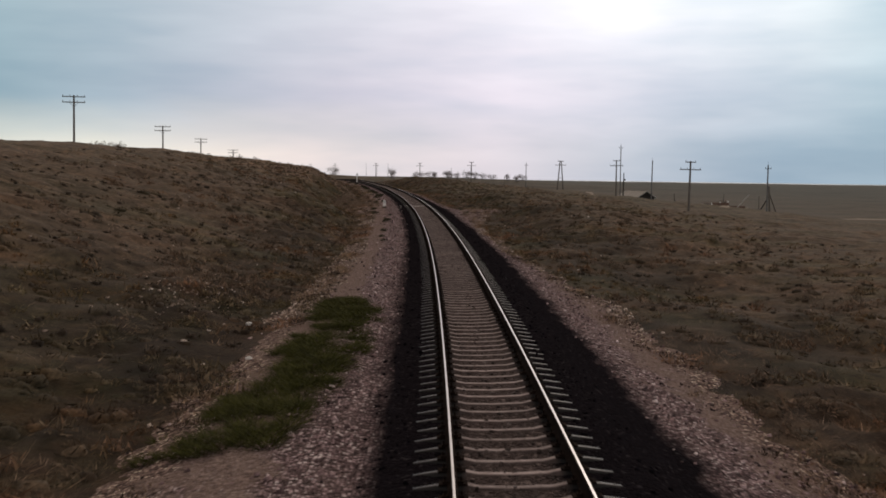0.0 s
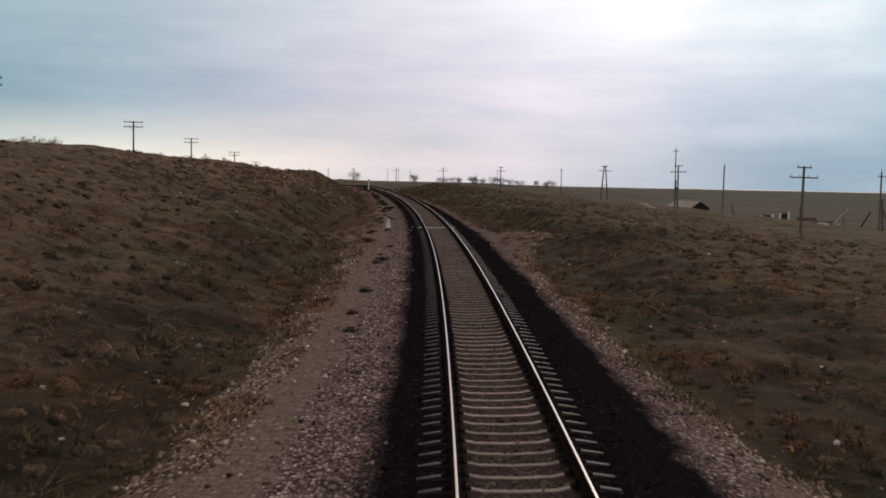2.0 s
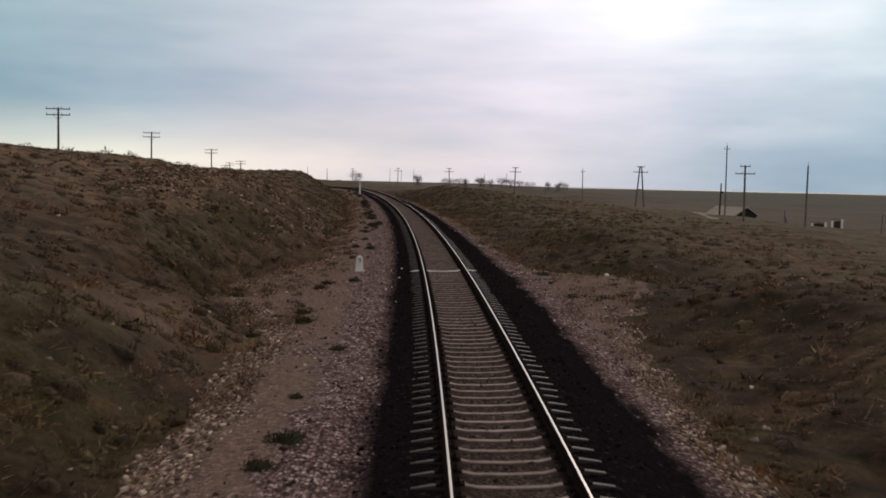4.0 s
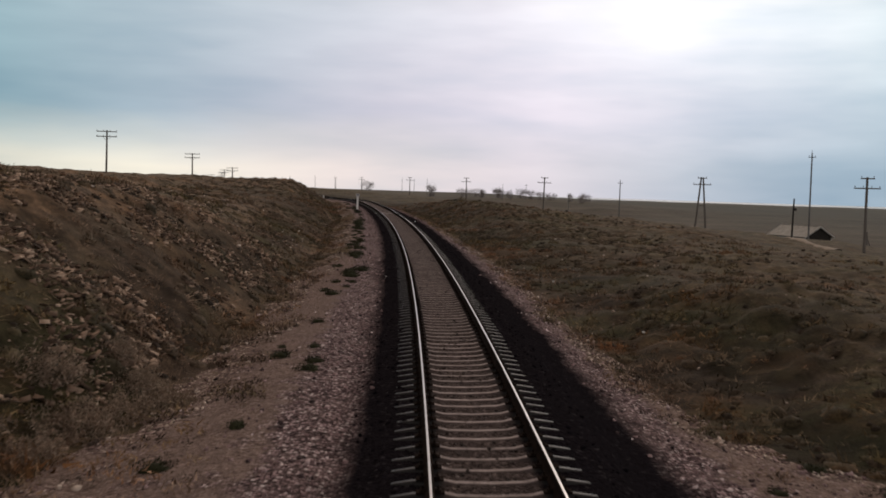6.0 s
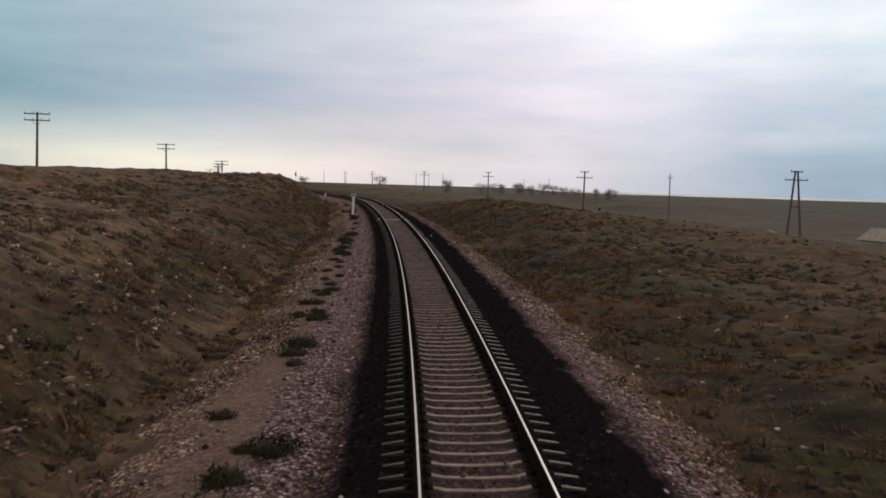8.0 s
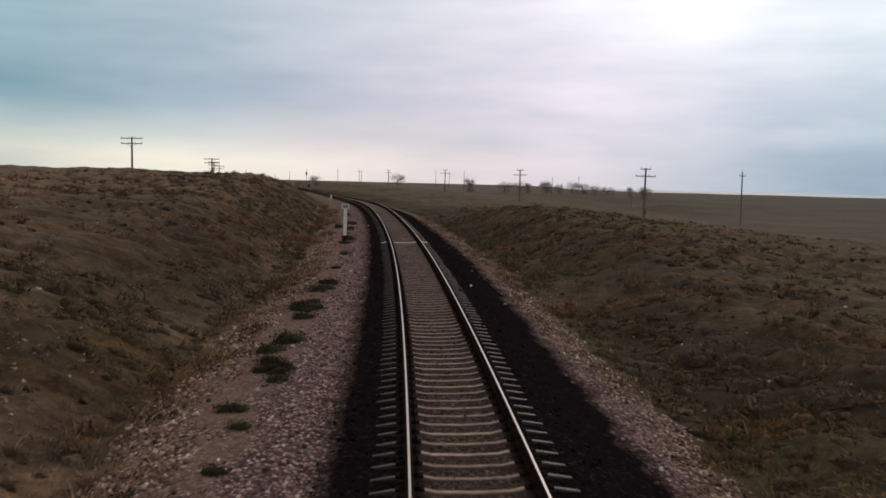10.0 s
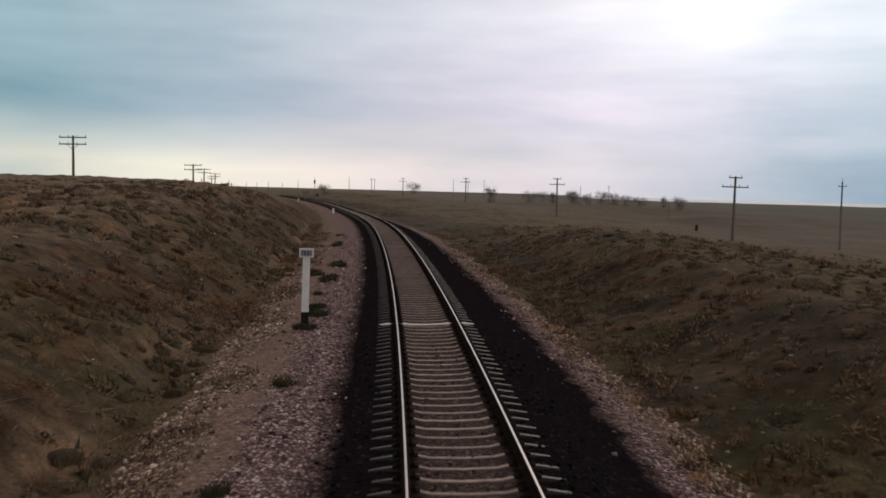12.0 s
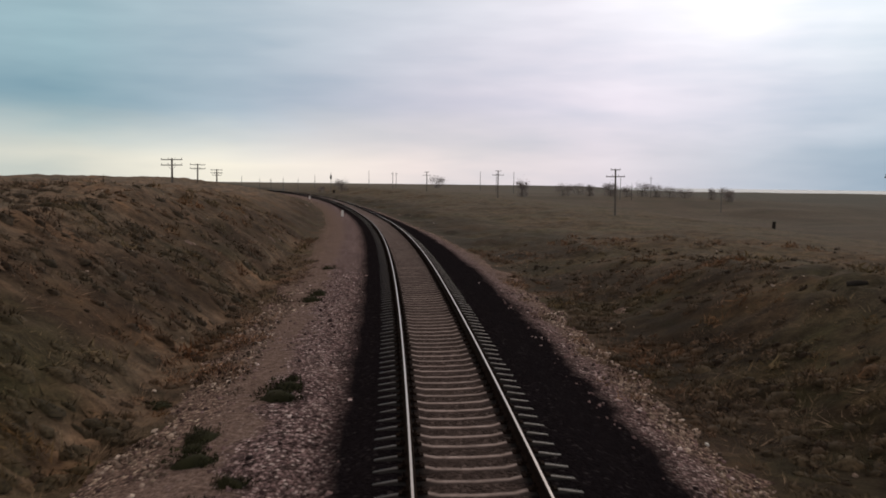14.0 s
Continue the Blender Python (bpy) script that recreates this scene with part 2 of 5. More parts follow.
GROUND = make_ground_material()
BALLAST = make_ballast_material()
STONE_PINK = make_island_material("crushed_granite", [(0.0, (0.020, 0.013, 0.015)), (0.38, (0.115, 0.074, 0.075)), (0.74, (0.26, 0.174, 0.174)), (0.94, (0.45, 0.33, 0.325)), (1.0, (0.82, 0.70, 0.69))])
STONE_PALE = make_island_material("pale_stone", [(0.0, (0.05, 0.037, 0.030)), (0.4, (0.18, 0.133, 0.107)), (0.8, (0.39, 0.30, 0.245)), (1.0, (0.74, 0.63, 0.55))])
STONE_TAR = make_island_material("oiled_stone", [(0.0, (0.0048, 0.0042, 0.0054)), (0.9, (0.012, 0.0104, 0.013)), (1.0, (0.045, 0.040, 0.043))], 1.0)
STONE_TAR.node_tree.nodes["Principled BSDF"].inputs["Specular IOR Level"].default_value = 0.0
STONE_GRIME = make_island_material("grimy_stone", [(0.0, (0.014, 0.010, 0.008)), (0.7, (0.060, 0.045, 0.042)), (1.0, (0.20, 0.165, 0.155))])
SCREE = make_island_material("broken_rock", [(0.0, (0.030, 0.019, 0.013)), (0.35, (0.115, 0.073, 0.051)), (0.78, (0.27, 0.180, 0.128)), (1.0, (0.50, 0.37, 0.28))])


STRAW = make_island_material("dry_straw", [(0.0, (0.105, 0.072, 0.051)), (0.4, (0.225, 0.155, 0.111)), (0.8, (0.36, 0.252, 0.184)), (1.0, (0.48, 0.345, 0.255))], 1.0, 0.3, (0.6, 1.35), patches=0.9)
MATTED = make_island_material("matted_grass", [(0.0, (0.040, 0.030, 0.020)), (0.5, (0.064, 0.047, 0.032)), (1.0, (0.105, 0.076, 0.053))], 1.0, 16.0, (0.45, 1.6), patches=0.9)
STRAW_DARK = make_island_material("old_straw", [(0.0, (0.034, 0.024, 0.016)), (0.6, (0.098, 0.070, 0.048)), (1.0, (0.185, 0.132, 0.092))], 1.0, 0.3, (0.7, 1.3), patches=0.8)
BUSH = make_island_material("pale_bush", [(0.0, (0.13, 0.094, 0.068)), (0.6, (0.28, 0.205, 0.152)), (1.0, (0.44, 0.335, 0.255))], 1.0, 0.8)
# for dry weeds, and for dark tufts that stand in for shade
WEED_SHADE = make_island_material("weed_and_shade", [(0.0, (0.018, 0.0125, 0.0085)), (0.7, (0.046, 0.032, 0.021)), (1.0, (0.085, 0.060, 0.040))], 1.0)
SHRUB = make_island_material("grey_shrub", [(0.0, (0.08, 0.054, 0.037)), (0.6, (0.19, 0.129, 0.089)), (1.0, (0.31, 0.215, 0.152))], 1.0, 0.5, patches=1.3)
GREEN = make_island_material("green_plant", [(0.0, (0.012, 0.013, 0.006)), (0.6, (0.030, 0.031, 0.014)), (1.0, (0.068, 0.066, 0.030))], 1.0, 2.0)
BRIGHT_GREEN = make_island_material("fresh_green_plant", [(0.0, (0.020, 0.022, 0.004)), (0.6, (0.050, 0.052, 0.008)), (1.0, (0.105, 0.103, 0.020))], 1.0, 2.0)
TREE_LEAF = make_island_material("bare_crown", [(0.0, (0.17, 0.145, 0.135)), (1.0, (0.36, 0.315, 0.30))], 1.0, 0.5)


def make_sleeper_material():
    m, t, b = material("sleeper_concrete", 0.95)
    v = tex_coords(t)
    n = mix(t, 0.4, noise_tex(t, v, 5.0, 5, 0.65), noise_tex(t, v, 35.0, 4, 0.6))
    col = ramp(t, n, [(0.3, (0.13, 0.100, 0.095)), (0.5, (0.31, 0.250, 0.238)), (0.68, (0.47, 0.395, 0.38))])
    o = t.nodes.new("ShaderNodeObjectInfo")
    col = mix(t, 1.0, col, ramp(t, o.outputs["Random"], [(0.0, (0.8, 0.8, 0.8)), (1.0, (1.2, 1.2, 1.2))]), "MULTIPLY")
    # grease that the wheels throw: darkest at the rails, thinner on the ends
    tcn = t.nodes.new("ShaderNodeAttribute")
    tcn.attribute_name = "across"
    wob = t.nodes.new("ShaderNodeMath")
    wob.operation = "MULTIPLY_ADD"
    t.links.new(n, wob.inputs[0])
    wob.inputs[1].default_value = 0.10
    t.links.new(tcn.outputs["Fac"], wob.inputs[2])
    grease = ramp(t, wob.outputs[0], [(0.66, (0, 0, 0)), (0.74, (0.97, 0.97, 0.97)), (1.0, (0.97, 0.97, 0.97))])
    col = mix(t, grease, col, (0.010, 0.0085, 0.009))
    # by slope, flanks get painted shade and the end tops a painted sheen
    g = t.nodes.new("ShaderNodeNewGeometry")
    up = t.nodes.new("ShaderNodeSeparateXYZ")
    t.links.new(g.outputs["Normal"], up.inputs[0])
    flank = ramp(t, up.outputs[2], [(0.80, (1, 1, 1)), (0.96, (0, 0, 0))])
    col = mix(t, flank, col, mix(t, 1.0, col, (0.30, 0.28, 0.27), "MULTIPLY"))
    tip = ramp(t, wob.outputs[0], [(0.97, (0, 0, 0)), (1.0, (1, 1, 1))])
    paler = mix(t, flank, mix(t, 0.75, (0, 0, 0), tip), (0, 0, 0))
    col = mix(t, paler, col, (0.078, 0.070, 0.071))
    t.links.new(ramp(t, grease, [(0.0, (0.95, 0.95, 0.95)), (1.0, (0.50, 0.50, 0.50))]), b.inputs["Roughness"])
    b.inputs["Specular IOR Level"].default_value = 0.35
    t.links.new(col, b.inputs["Base Color"])
    bump(t, b, n, 0.5, 0.008)
    return m


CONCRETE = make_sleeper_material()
WHITEWASH = make_worn_material("whitewash", (0.66, 0.62, 0.59), (0.85, 0.82, 0.79), (0.90, 0.88, 0.86), 6.0, 0.85, dist=0.004)
BLACK_PAINT = make_worn_material("black_paint", (0.012, 0.012, 0.013), (0.02, 0.02, 0.021), (0.035, 0.034, 0.034), 8.0, 0.7)
INK = make_worn_material("sign_ink", (0.05, 0.05, 0.07), (0.08, 0.08, 0.11), (0.12, 0.12, 0.15), 20.0, 0.7)
PLATE_GREY = make_worn_material("plate_grey", (0.34, 0.33, 0.36), (0.42, 0.41, 0.44), (0.5, 0.49, 0.52), 14.0, 0.7)
STEEL = make_worn_material("polished_steel", (0.46, 0.43, 0.42), (0.56, 0.53, 0.515), (0.65, 0.62, 0.605), 1.2, 0.30, 1.0, (1, 1, 1), 0.05, 0.001)
RUST = make_worn_material("rusty_steel", (0.008, 0.0055, 0.0045), (0.016, 0.0105, 0.0085), (0.030, 0.019, 0.015), 4.0, 0.95, 0.0)
BLACK_PAINT.node_tree.nodes["Principled BSDF"].inputs["Specular IOR Level"].default_value = 0.05
RUST.node_tree.nodes["Principled BSDF"].inputs["Specular IOR Level"].default_value = 0.03
WOOD = make_worn_material("weathered_wood", (0.085, 0.072, 0.063), (0.15, 0.128, 0.112), (0.22, 0.19, 0.168), 3.0, 0.9, stretch=(6, 6, 0.6))
POLE_CONCRETE = make_worn_material("pole_concrete", (0.10, 0.095, 0.09), (0.16, 0.15, 0.145), (0.23, 0.22, 0.21), 3.0, 0.9)
ROOF_SLATE = make_worn_material("grey_roof_sheet", (0.22, 0.20, 0.175), (0.33, 0.30, 0.265), (0.44, 0.40, 0.355), 1.4, 0.9)
PLASTER = make_worn_material("old_plaster", (0.28, 0.25, 0.22), (0.42, 0.39, 0.35), (0.55, 0.52, 0.48), 1.5, 0.95)
DARK_BOARD = make_worn_material("dark_boards", (0.016, 0.013, 0.011), (0.03, 0.025, 0.021), (0.05, 0.042, 0.035), 3.0, 0.95)
BRICK = make_worn_material("ruin_brick", (0.10, 0.06, 0.045), (0.17, 0.105, 0.08), (0.26, 0.19, 0.15), 3.0, 0.95)
SAND = make_worn_material("dry_sand", (0.20, 0.158, 0.122), (0.29, 0.232, 0.182), (0.37, 0.30, 0.24), 0.8, 1.0, dist=0.03)
LITTER = make_worn_material("pale_litter", (0.5, 0.48, 0.46), (0.7, 0.69, 0.67), (0.8, 0.79, 0.78), 9.0, 0.6)
m_sea, t_sea, b_sea = material("sea", 0.35)
b_sea.inputs["Base Color"].default_value = (0.16, 0.21, 0.24, 1)
b_sea.inputs["Specular IOR Level"].default_value = 0.5
bump(t_sea, b_sea, noise_tex(t_sea, tex_coords(t_sea), 0.08, 4), 0.3, 1.0)
SEA = m_sea


# ---------------------------------------------------------------- line of the track
KNOTS = np.arange(0, 521, 65.0)
KAPPA = np.array([0.4719, 0.8126, 0.7843, 0.8119, 0.7749, 0.7749, 0.7749, 0.7749, 0.7749]) / 1000
CLIMB = np.array([0, 65, 130, 195, 235, 250, 270, 295, 315, 340, 380, 450, 520, 600.0])
GRADE = np.array([0.881, 1.231, 1.309, 1.14, 1.14, 0.1, -0.5, -0.65, -0.3, 0.45, 0.45, 0.2, 0.1, 0]) / 100
CANT = 0.0286
STEP = 2.0
SS = np.arange(-450, 620, STEP)
TH = np.cumsum(np.interp(SS, KNOTS, KAPPA) * (SS >= -10)) * STEP
TH -= np.interp(0, SS, TH)
CX, CY = np.cumsum(-np.sin(TH)) * STEP, np.cumsum(np.cos(TH)) * STEP
CZ = np.cumsum(np.interp(SS, CLIMB, GRADE) * (SS > -60)) * STEP
CX, CY, CZ = (c - np.interp(0, SS, c) for c in (CX, CY, CZ))


def rail_z(s):
    return np.interp(s, SS, CZ)


def along(s, o, z):
    """World points at station s, offset o to the right, absolute height z (arrays)."""
    th = np.interp(s, SS, TH)
    return np.stack([np.interp(s, SS, CX) + o * np.cos(th), np.interp(s, SS, CY) + o * np.sin(th), z + 0 * s], -1)


def station(x, y):
    i = int(np.argmin((CX - x) ** 2 + (CY - y) ** 2))
    dx, dy, th = x - CX[i], y - CY[i], TH[i]
    return SS[i] - math.sin(th) * dx + math.cos(th) * dy, math.cos(th) * dx + math.sin(th) * dy


# ---------------------------------------------------------------- smooth noise on arrays
def hash2(ix, iy, seed):
    v = np.sin(ix * 127.1 + iy * 311.7 + seed * 74.7) * 43758.5453
    return v - np.floor(v)


def vnoise(x, y, seed=0):
    ix, iy = np.floor(x), np.floor(y)
    fx, fy = x - ix, y - iy
    fx, fy = fx * fx * (3 - 2 * fx), fy * fy * (3 - 2 * fy)
    a, b = hash2(ix, iy, seed), hash2(ix + 1, iy, seed)
    c, d = hash2(ix, iy + 1, seed), hash2(ix + 1, iy + 1, seed)
    return (a * (1 - fx) + b * fx) * (1 - fy) + (c * (1 - fx) + d * fx) * fy - 0.5


def fbm(x, y, octaves=4, seed=0):
    v, amp = 0, 1.0
    for k in range(octaves):
        v = v + vnoise(x * 2**k, y * 2**k, seed + k * 13) * amp
        amp *= 0.5
    return v


def hummocks(x, y, seed, lo=0.35, hi=0.75):
    """Heap of rounded lumps: for each place the highest lump of the cells round it, 0 to 1."""
    ix, iy = np.floor(x), np.floor(y)
    best = 0 * x
    for dx in (-1, 0, 1):
        for dy in (-1, 0, 1):
            jx, jy = ix + dx, iy + dy
            px, py = jx + hash2(jx, jy, seed), jy + hash2(jx, jy, seed + 1)
            r = lo + (hi - lo) * hash2(jx, jy, seed + 2)
            tall = 0.4 + 0.6 * hash2(jx, jy, seed + 3)
            d2 = ((x - px) ** 2 + (y - py) ** 2) / (r * r)
            best = np.maximum(best, tall * np.sqrt(np.clip(1 - d2, 0, 1)))
    return best


def smooth(u):
    u = np.clip(u, 0, 1)
    return u * u * (3 - 2 * u)


# ---------------------------------------------------------------- shape of the land
def left_edge(s):
    return np.interp(s, [0, 20, 36, 60, 85, 90, 98, 103, 110, 125, 140, 155, 175, 185, 200, 230, 400], [5.6, 5.4, 5.2, 5.0, 5.2, 7.0, 7.3, 6.0, 5.2, 5.4, 4.8, 5.0, 5.0, 4.6, 5.1, 4.9, 4.6]) + (0.5 + 1.1 * np.exp(-(((s - 95) / 9) ** 2))) * fbm(s * 0.45, s * 0, 4, 5)


def right_edge(s):
    return np.interp(s, [0, 20, 36, 45, 57, 75, 86, 91, 97, 101, 106, 113, 130, 150, 175, 190, 200, 216, 240, 300, 400], [5.4, 5.4, 5.3, 4.8, 3.9, 3.9, 5.0, 5.9, 7.6, 7.4, 4.9, 4.3, 4.5, 4.3, 4.1, 4.6, 4.5, 4.5, 4.9, 4.4, 4.2]) + (0.5 + 0.9 * np.exp(-(((s - 97) / 7) ** 2))) * fbm(s * 0.5, s * 0 + 9, 4, 8)


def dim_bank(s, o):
    """Darker ground on the left bank past the cutting."""
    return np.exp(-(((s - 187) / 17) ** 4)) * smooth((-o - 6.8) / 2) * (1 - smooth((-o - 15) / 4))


def dark_ground(s, o):
    """How dark and bare the ground is: blotches on the first stretch and beside the gravel fans."""
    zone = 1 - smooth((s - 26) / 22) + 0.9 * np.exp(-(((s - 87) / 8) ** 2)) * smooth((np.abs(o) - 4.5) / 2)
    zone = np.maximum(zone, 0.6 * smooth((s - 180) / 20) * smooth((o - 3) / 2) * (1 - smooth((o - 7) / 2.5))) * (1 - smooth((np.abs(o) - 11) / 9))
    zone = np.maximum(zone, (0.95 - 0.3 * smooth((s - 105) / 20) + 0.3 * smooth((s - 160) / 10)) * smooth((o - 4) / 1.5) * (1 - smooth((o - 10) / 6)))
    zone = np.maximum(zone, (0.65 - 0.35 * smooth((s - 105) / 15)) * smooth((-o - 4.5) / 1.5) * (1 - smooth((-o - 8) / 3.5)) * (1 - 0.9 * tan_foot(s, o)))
    # darker soil under the broken rock, so the gaps between slabs go black
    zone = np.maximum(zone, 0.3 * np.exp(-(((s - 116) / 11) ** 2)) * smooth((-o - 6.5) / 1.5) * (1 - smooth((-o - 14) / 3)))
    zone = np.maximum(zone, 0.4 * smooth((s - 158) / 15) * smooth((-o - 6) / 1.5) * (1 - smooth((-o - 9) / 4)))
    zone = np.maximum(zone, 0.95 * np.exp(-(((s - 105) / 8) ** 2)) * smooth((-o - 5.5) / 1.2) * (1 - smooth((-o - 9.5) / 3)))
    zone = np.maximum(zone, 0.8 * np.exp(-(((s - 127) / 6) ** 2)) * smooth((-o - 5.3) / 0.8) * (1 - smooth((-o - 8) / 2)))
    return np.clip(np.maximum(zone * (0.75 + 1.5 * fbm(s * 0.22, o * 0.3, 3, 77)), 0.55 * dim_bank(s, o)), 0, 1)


def tan_foot(s, o):
    """Dry tan grass along the foot of the left slope."""
    return np.where(o < 0, np.exp(-(((-o - left_edge(s) - 0.8) / 0.9) ** 2)), 0) * smooth((s - 110) / 10) * (1 - smooth((s - 250) / 30))


def land(s, o):
    """Absolute height of the ground."""
    zt = rail_z(np.clip(s, -60, 600))
    a = -o
    cut = np.interp(s, [-60, 0, 45, 69, 88, 104, 112, 121, 133, 145, 154, 168, 184, 198, 212, 225, 240, 300, 420], [-0.2, -0.2, 0.25, 0.9, 1.55, 2.2, 2.75, 2.85, 2.3, 1.7, 1.45, 1.15, 1.3, 1.2, 2.0, 2.2, 2.4, 2.0, 0.5])
    hill = np.interp(s, [-60, 0, 100, 128, 163, 204, 225, 270, 320, 420, 520], [4.2, 4.7, 5.25, 4.8, 3.4, 3.1, 2.85, 3.0, 3.5, 3.6, 3.0])
    e = left_edge(s)
    start = np.maximum(e + 0.6, 5.9)
    hl = np.interp(a, [2.3, 3.3, 4.2, 5.3], [-0.34, -0.33, -0.43, -0.62])
    hl = np.where(a > start, -0.62 + (cut + 0.62) * np.clip((a - start) / (11 - start), 0, 1) ** 0.9, hl)
    u = np.clip((a - 11) / 23, 0, 1)
    hl = np.where(a > 11, cut + (hill - cut) * (1 - (1 - u) ** 1.5), hl)
    hl = np.where(a > 34, hill - 0.006 * (a - 34), hl)
    zl = np.maximum(zt + hl, np.where(a > 34, -3.0, -99))

    fan = np.exp(-(((s - 97) / 6.5) ** 2))
    ditch = -1.08 + 0.58 * fan + 0.25 * np.exp(-(((s - 192) / 12) ** 2))
    mound = np.interp(s, [-60, 0, 45, 56, 67, 75, 87, 95, 101, 110, 121, 137, 150, 183, 192, 200, 206, 223, 236, 251, 300, 420], [-1.6, -1.6, -1.5, -1.15, -0.6, -0.05, 0.35, -0.1, -0.5, 0.0, 0.25, -0.85, -0.75, -0.5, 0.35, 0.55, 0.7, 0.9, 0.5, -0.4, -0.6, -0.6])
    z26 = np.interp(s, [-60, 0, 60, 110, 150, 200, 250, 300, 520], [-1.8, -1.7, -1.0, 0.3, 1.2, 1.9, 2.3, 2.2, 4.6])
    z45 = np.interp(s, [-60, 0, 60, 150, 200, 300, 520], [-2.4, -2.3, -1.7, 0.1, 0.7, 1.1, 4.1])
    z85 = np.interp(s, [-60, 100, 250, 400, 520], [-3.2, -3.2, -4.0, -2.6, 3.0])
    far = np.interp(s, [0, 400, 700, 2000], [-3.0, -2.0, 1.0, 2.5])
    hr = np.where(o < 2.3, -0.62, np.nan)
    k_o = [2.3, 4.6, 6.0, 11.5]
    k_z = [zt - 0.62, zt - 1.05 + 0.45 * fan, zt + ditch, zt + mound]
    zr = np.where(o < 2.3, zt + hr, 0)
    nodes_o = k_o + [26, 45, 85, 400, 1000, 1250, 1500]
    nodes_z = k_z + [z26, z45, z85, far, far - 1.5, far - 3, far * 0 - 25]
    for i in range(len(nodes_o) - 1):
        o0, o1 = nodes_o[i], nodes_o[i + 1]
        w = (o - o0) / (o1 - o0)
        ws = smooth(w) if i in (2, 3) else np.clip(w, 0, 1)
        zr = np.where((o >= o0) & (o < o1), nodes_z[i] * (1 - ws) + nodes_z[i + 1] * ws, zr)
    zr = np.where(o >= nodes_o[-1], -25, zr)
    z = np.where(o < 0, zl, zr)
    ahead = smooth((s - 480) / 900)
    z = np.where(o < 1500, z * (1 - ahead) + 3.2 * ahead, z)
    # hummocks and rough turf away from the formation
    off = np.where(o < 0, a - e, o - right_edge(s))
    w = smooth(off / 2.5)
    near = np.clip(1 - np.abs(o) / 120, 0.15, 1)
    x, y = s + 0.5 * fbm(s * 0.7, o * 0.7, 2, 91), o + 0.5 * fbm(s * 0.7, o * 0.7, 2, 95)
    patchy = np.clip(0.75 + 1.3 * fbm(s * 0.12, o * 0.15, 3, 45), 0.15, 1.3)
    lumps = patchy * (0.30 * hummocks(x * 0.75, y * 0.85, 33) + 0.12 * hummocks(x * 1.3, y * 1.45, 57))
    z = z + w * (0.55 * fbm(x * 0.09, y * 0.11, 3, 3) + near * (0.22 * fbm(x * 0.5, y * 0.55, 2, 21) + lumps))
    # low mound far off on the plain
    return z + 1.9 * np.exp(-(((s - 429) / 9) ** 2) - (((o - 129) / 6) ** 2))


def link_mesh(name, verts, faces, mats, parent=None, smooth_shade=False, label=""):
    me = bpy.data.meshes.new(name)
    verts, faces = np.asarray(verts, np.float32), np.asarray(faces, np.int32)
    n, k = faces.shape
    me.vertices.add(len(verts))
    me.vertices.foreach_set("co", verts.ravel())
    me.loops.add(n * k)
    me.loops.foreach_set("vertex_index", faces.ravel())
    me.polygons.add(n)
    me.polygons.foreach_set("loop_start", np.arange(0, n * k, k, dtype=np.int32))
    me.update(calc_edges=True)
    for m in mats if isinstance(mats, (list, tuple)) else [mats]:
        me.materials.append(m)
    if smooth_shade:
        me.polygons.foreach_set("use_smooth", np.ones(n, bool))
    me.validate()
    ob = new(name, me)
    if parent is not None:
        ob.parent = parent
    if label:
        tagged(ob, label)
    return ob


def grid_faces(rows, cols):
    i = np.arange(rows - 1)[:, None] * cols + np.arange(cols - 1)[None, :]
    return np.stack([i, i + 1, i + cols + 1, i + cols], -1).reshape(-1, 4)


def float_attribute(ob, name, values):
    at = ob.data.attributes.new(name, "FLOAT", "POINT")
    at.data.foreach_set("value", np.asarray(values, np.float32).ravel())


def sheet(s, o):
    """Plan positions of the ground sheet: follows the track near it, fans out to the horizon further off."""
    sc = np.clip(s, -400, 520)
    th = np.interp(sc, SS, TH)
    over = s - sc
    bx = np.interp(sc, SS, CX) - over * np.sin(th)
    by = np.interp(sc, SS, CY) + over * np.cos(th)
    inner = np.clip(o, -60, 60) * (1 + np.maximum(over, 0) / 250)
    outer = np.abs(o) - np.abs(np.clip(o, -60, 60))
    f = np.clip((s + 60) / 580, 0, 1)
    ang = np.radians(np.where(o < 0, -20 + 75 * f, -20 + 65 * f))
    side = np.where(o < 0, -1.0, 1.0)
    x = bx + inner * np.cos(th) + side * outer * np.cos(ang)
    y = by + inner * np.sin(th) + outer * np.sin(ang)
    return x, y


s_rows = np.concatenate([[-400, -250, -150, -100, -70, -50, -35, -24, -16, -10, -5], np.arange(0, 232, 0.46), np.arange(235, 522, 1.4), 522 + np.geomspace(4, 3900, 34)])
half_o = np.concatenate([np.arange(0, 3.6, 0.9), np.arange(3.6, 14, 0.32), np.arange(14, 26, 0.5), np.arange(26, 48, 0.8), np.geomspace(49, 420, 24), np.geomspace(480, 4300, 12)])
o_cols = np.concatenate([-half_o[:0:-1], half_o])
S2, O2 = np.meshgrid(s_rows, o_cols, indexing="ij")
GX, GY = sheet(S2, O2)
GZ = land(S2, O2)
reach_g, bearing = np.hypot(GX, GY), np.degrees(np.arctan2(GX, np.maximum(GY, 1)))
shore = smooth((bearing - 1) / 5) * (O2 > 0)
GZ = GZ * (1 - shore * smooth((reach_g - 600) / 450)) + shore * smooth((reach_g - 600) / 450) * 1.3
GZ = GZ - 25 * shore * smooth((reach_g - 1250) / 250)
swell = np.exp(-(((GX - 15) / 60) ** 2) - ((GY - 540) / 45) ** 2)
GZ = GZ + swell * (2.8 - GZ)
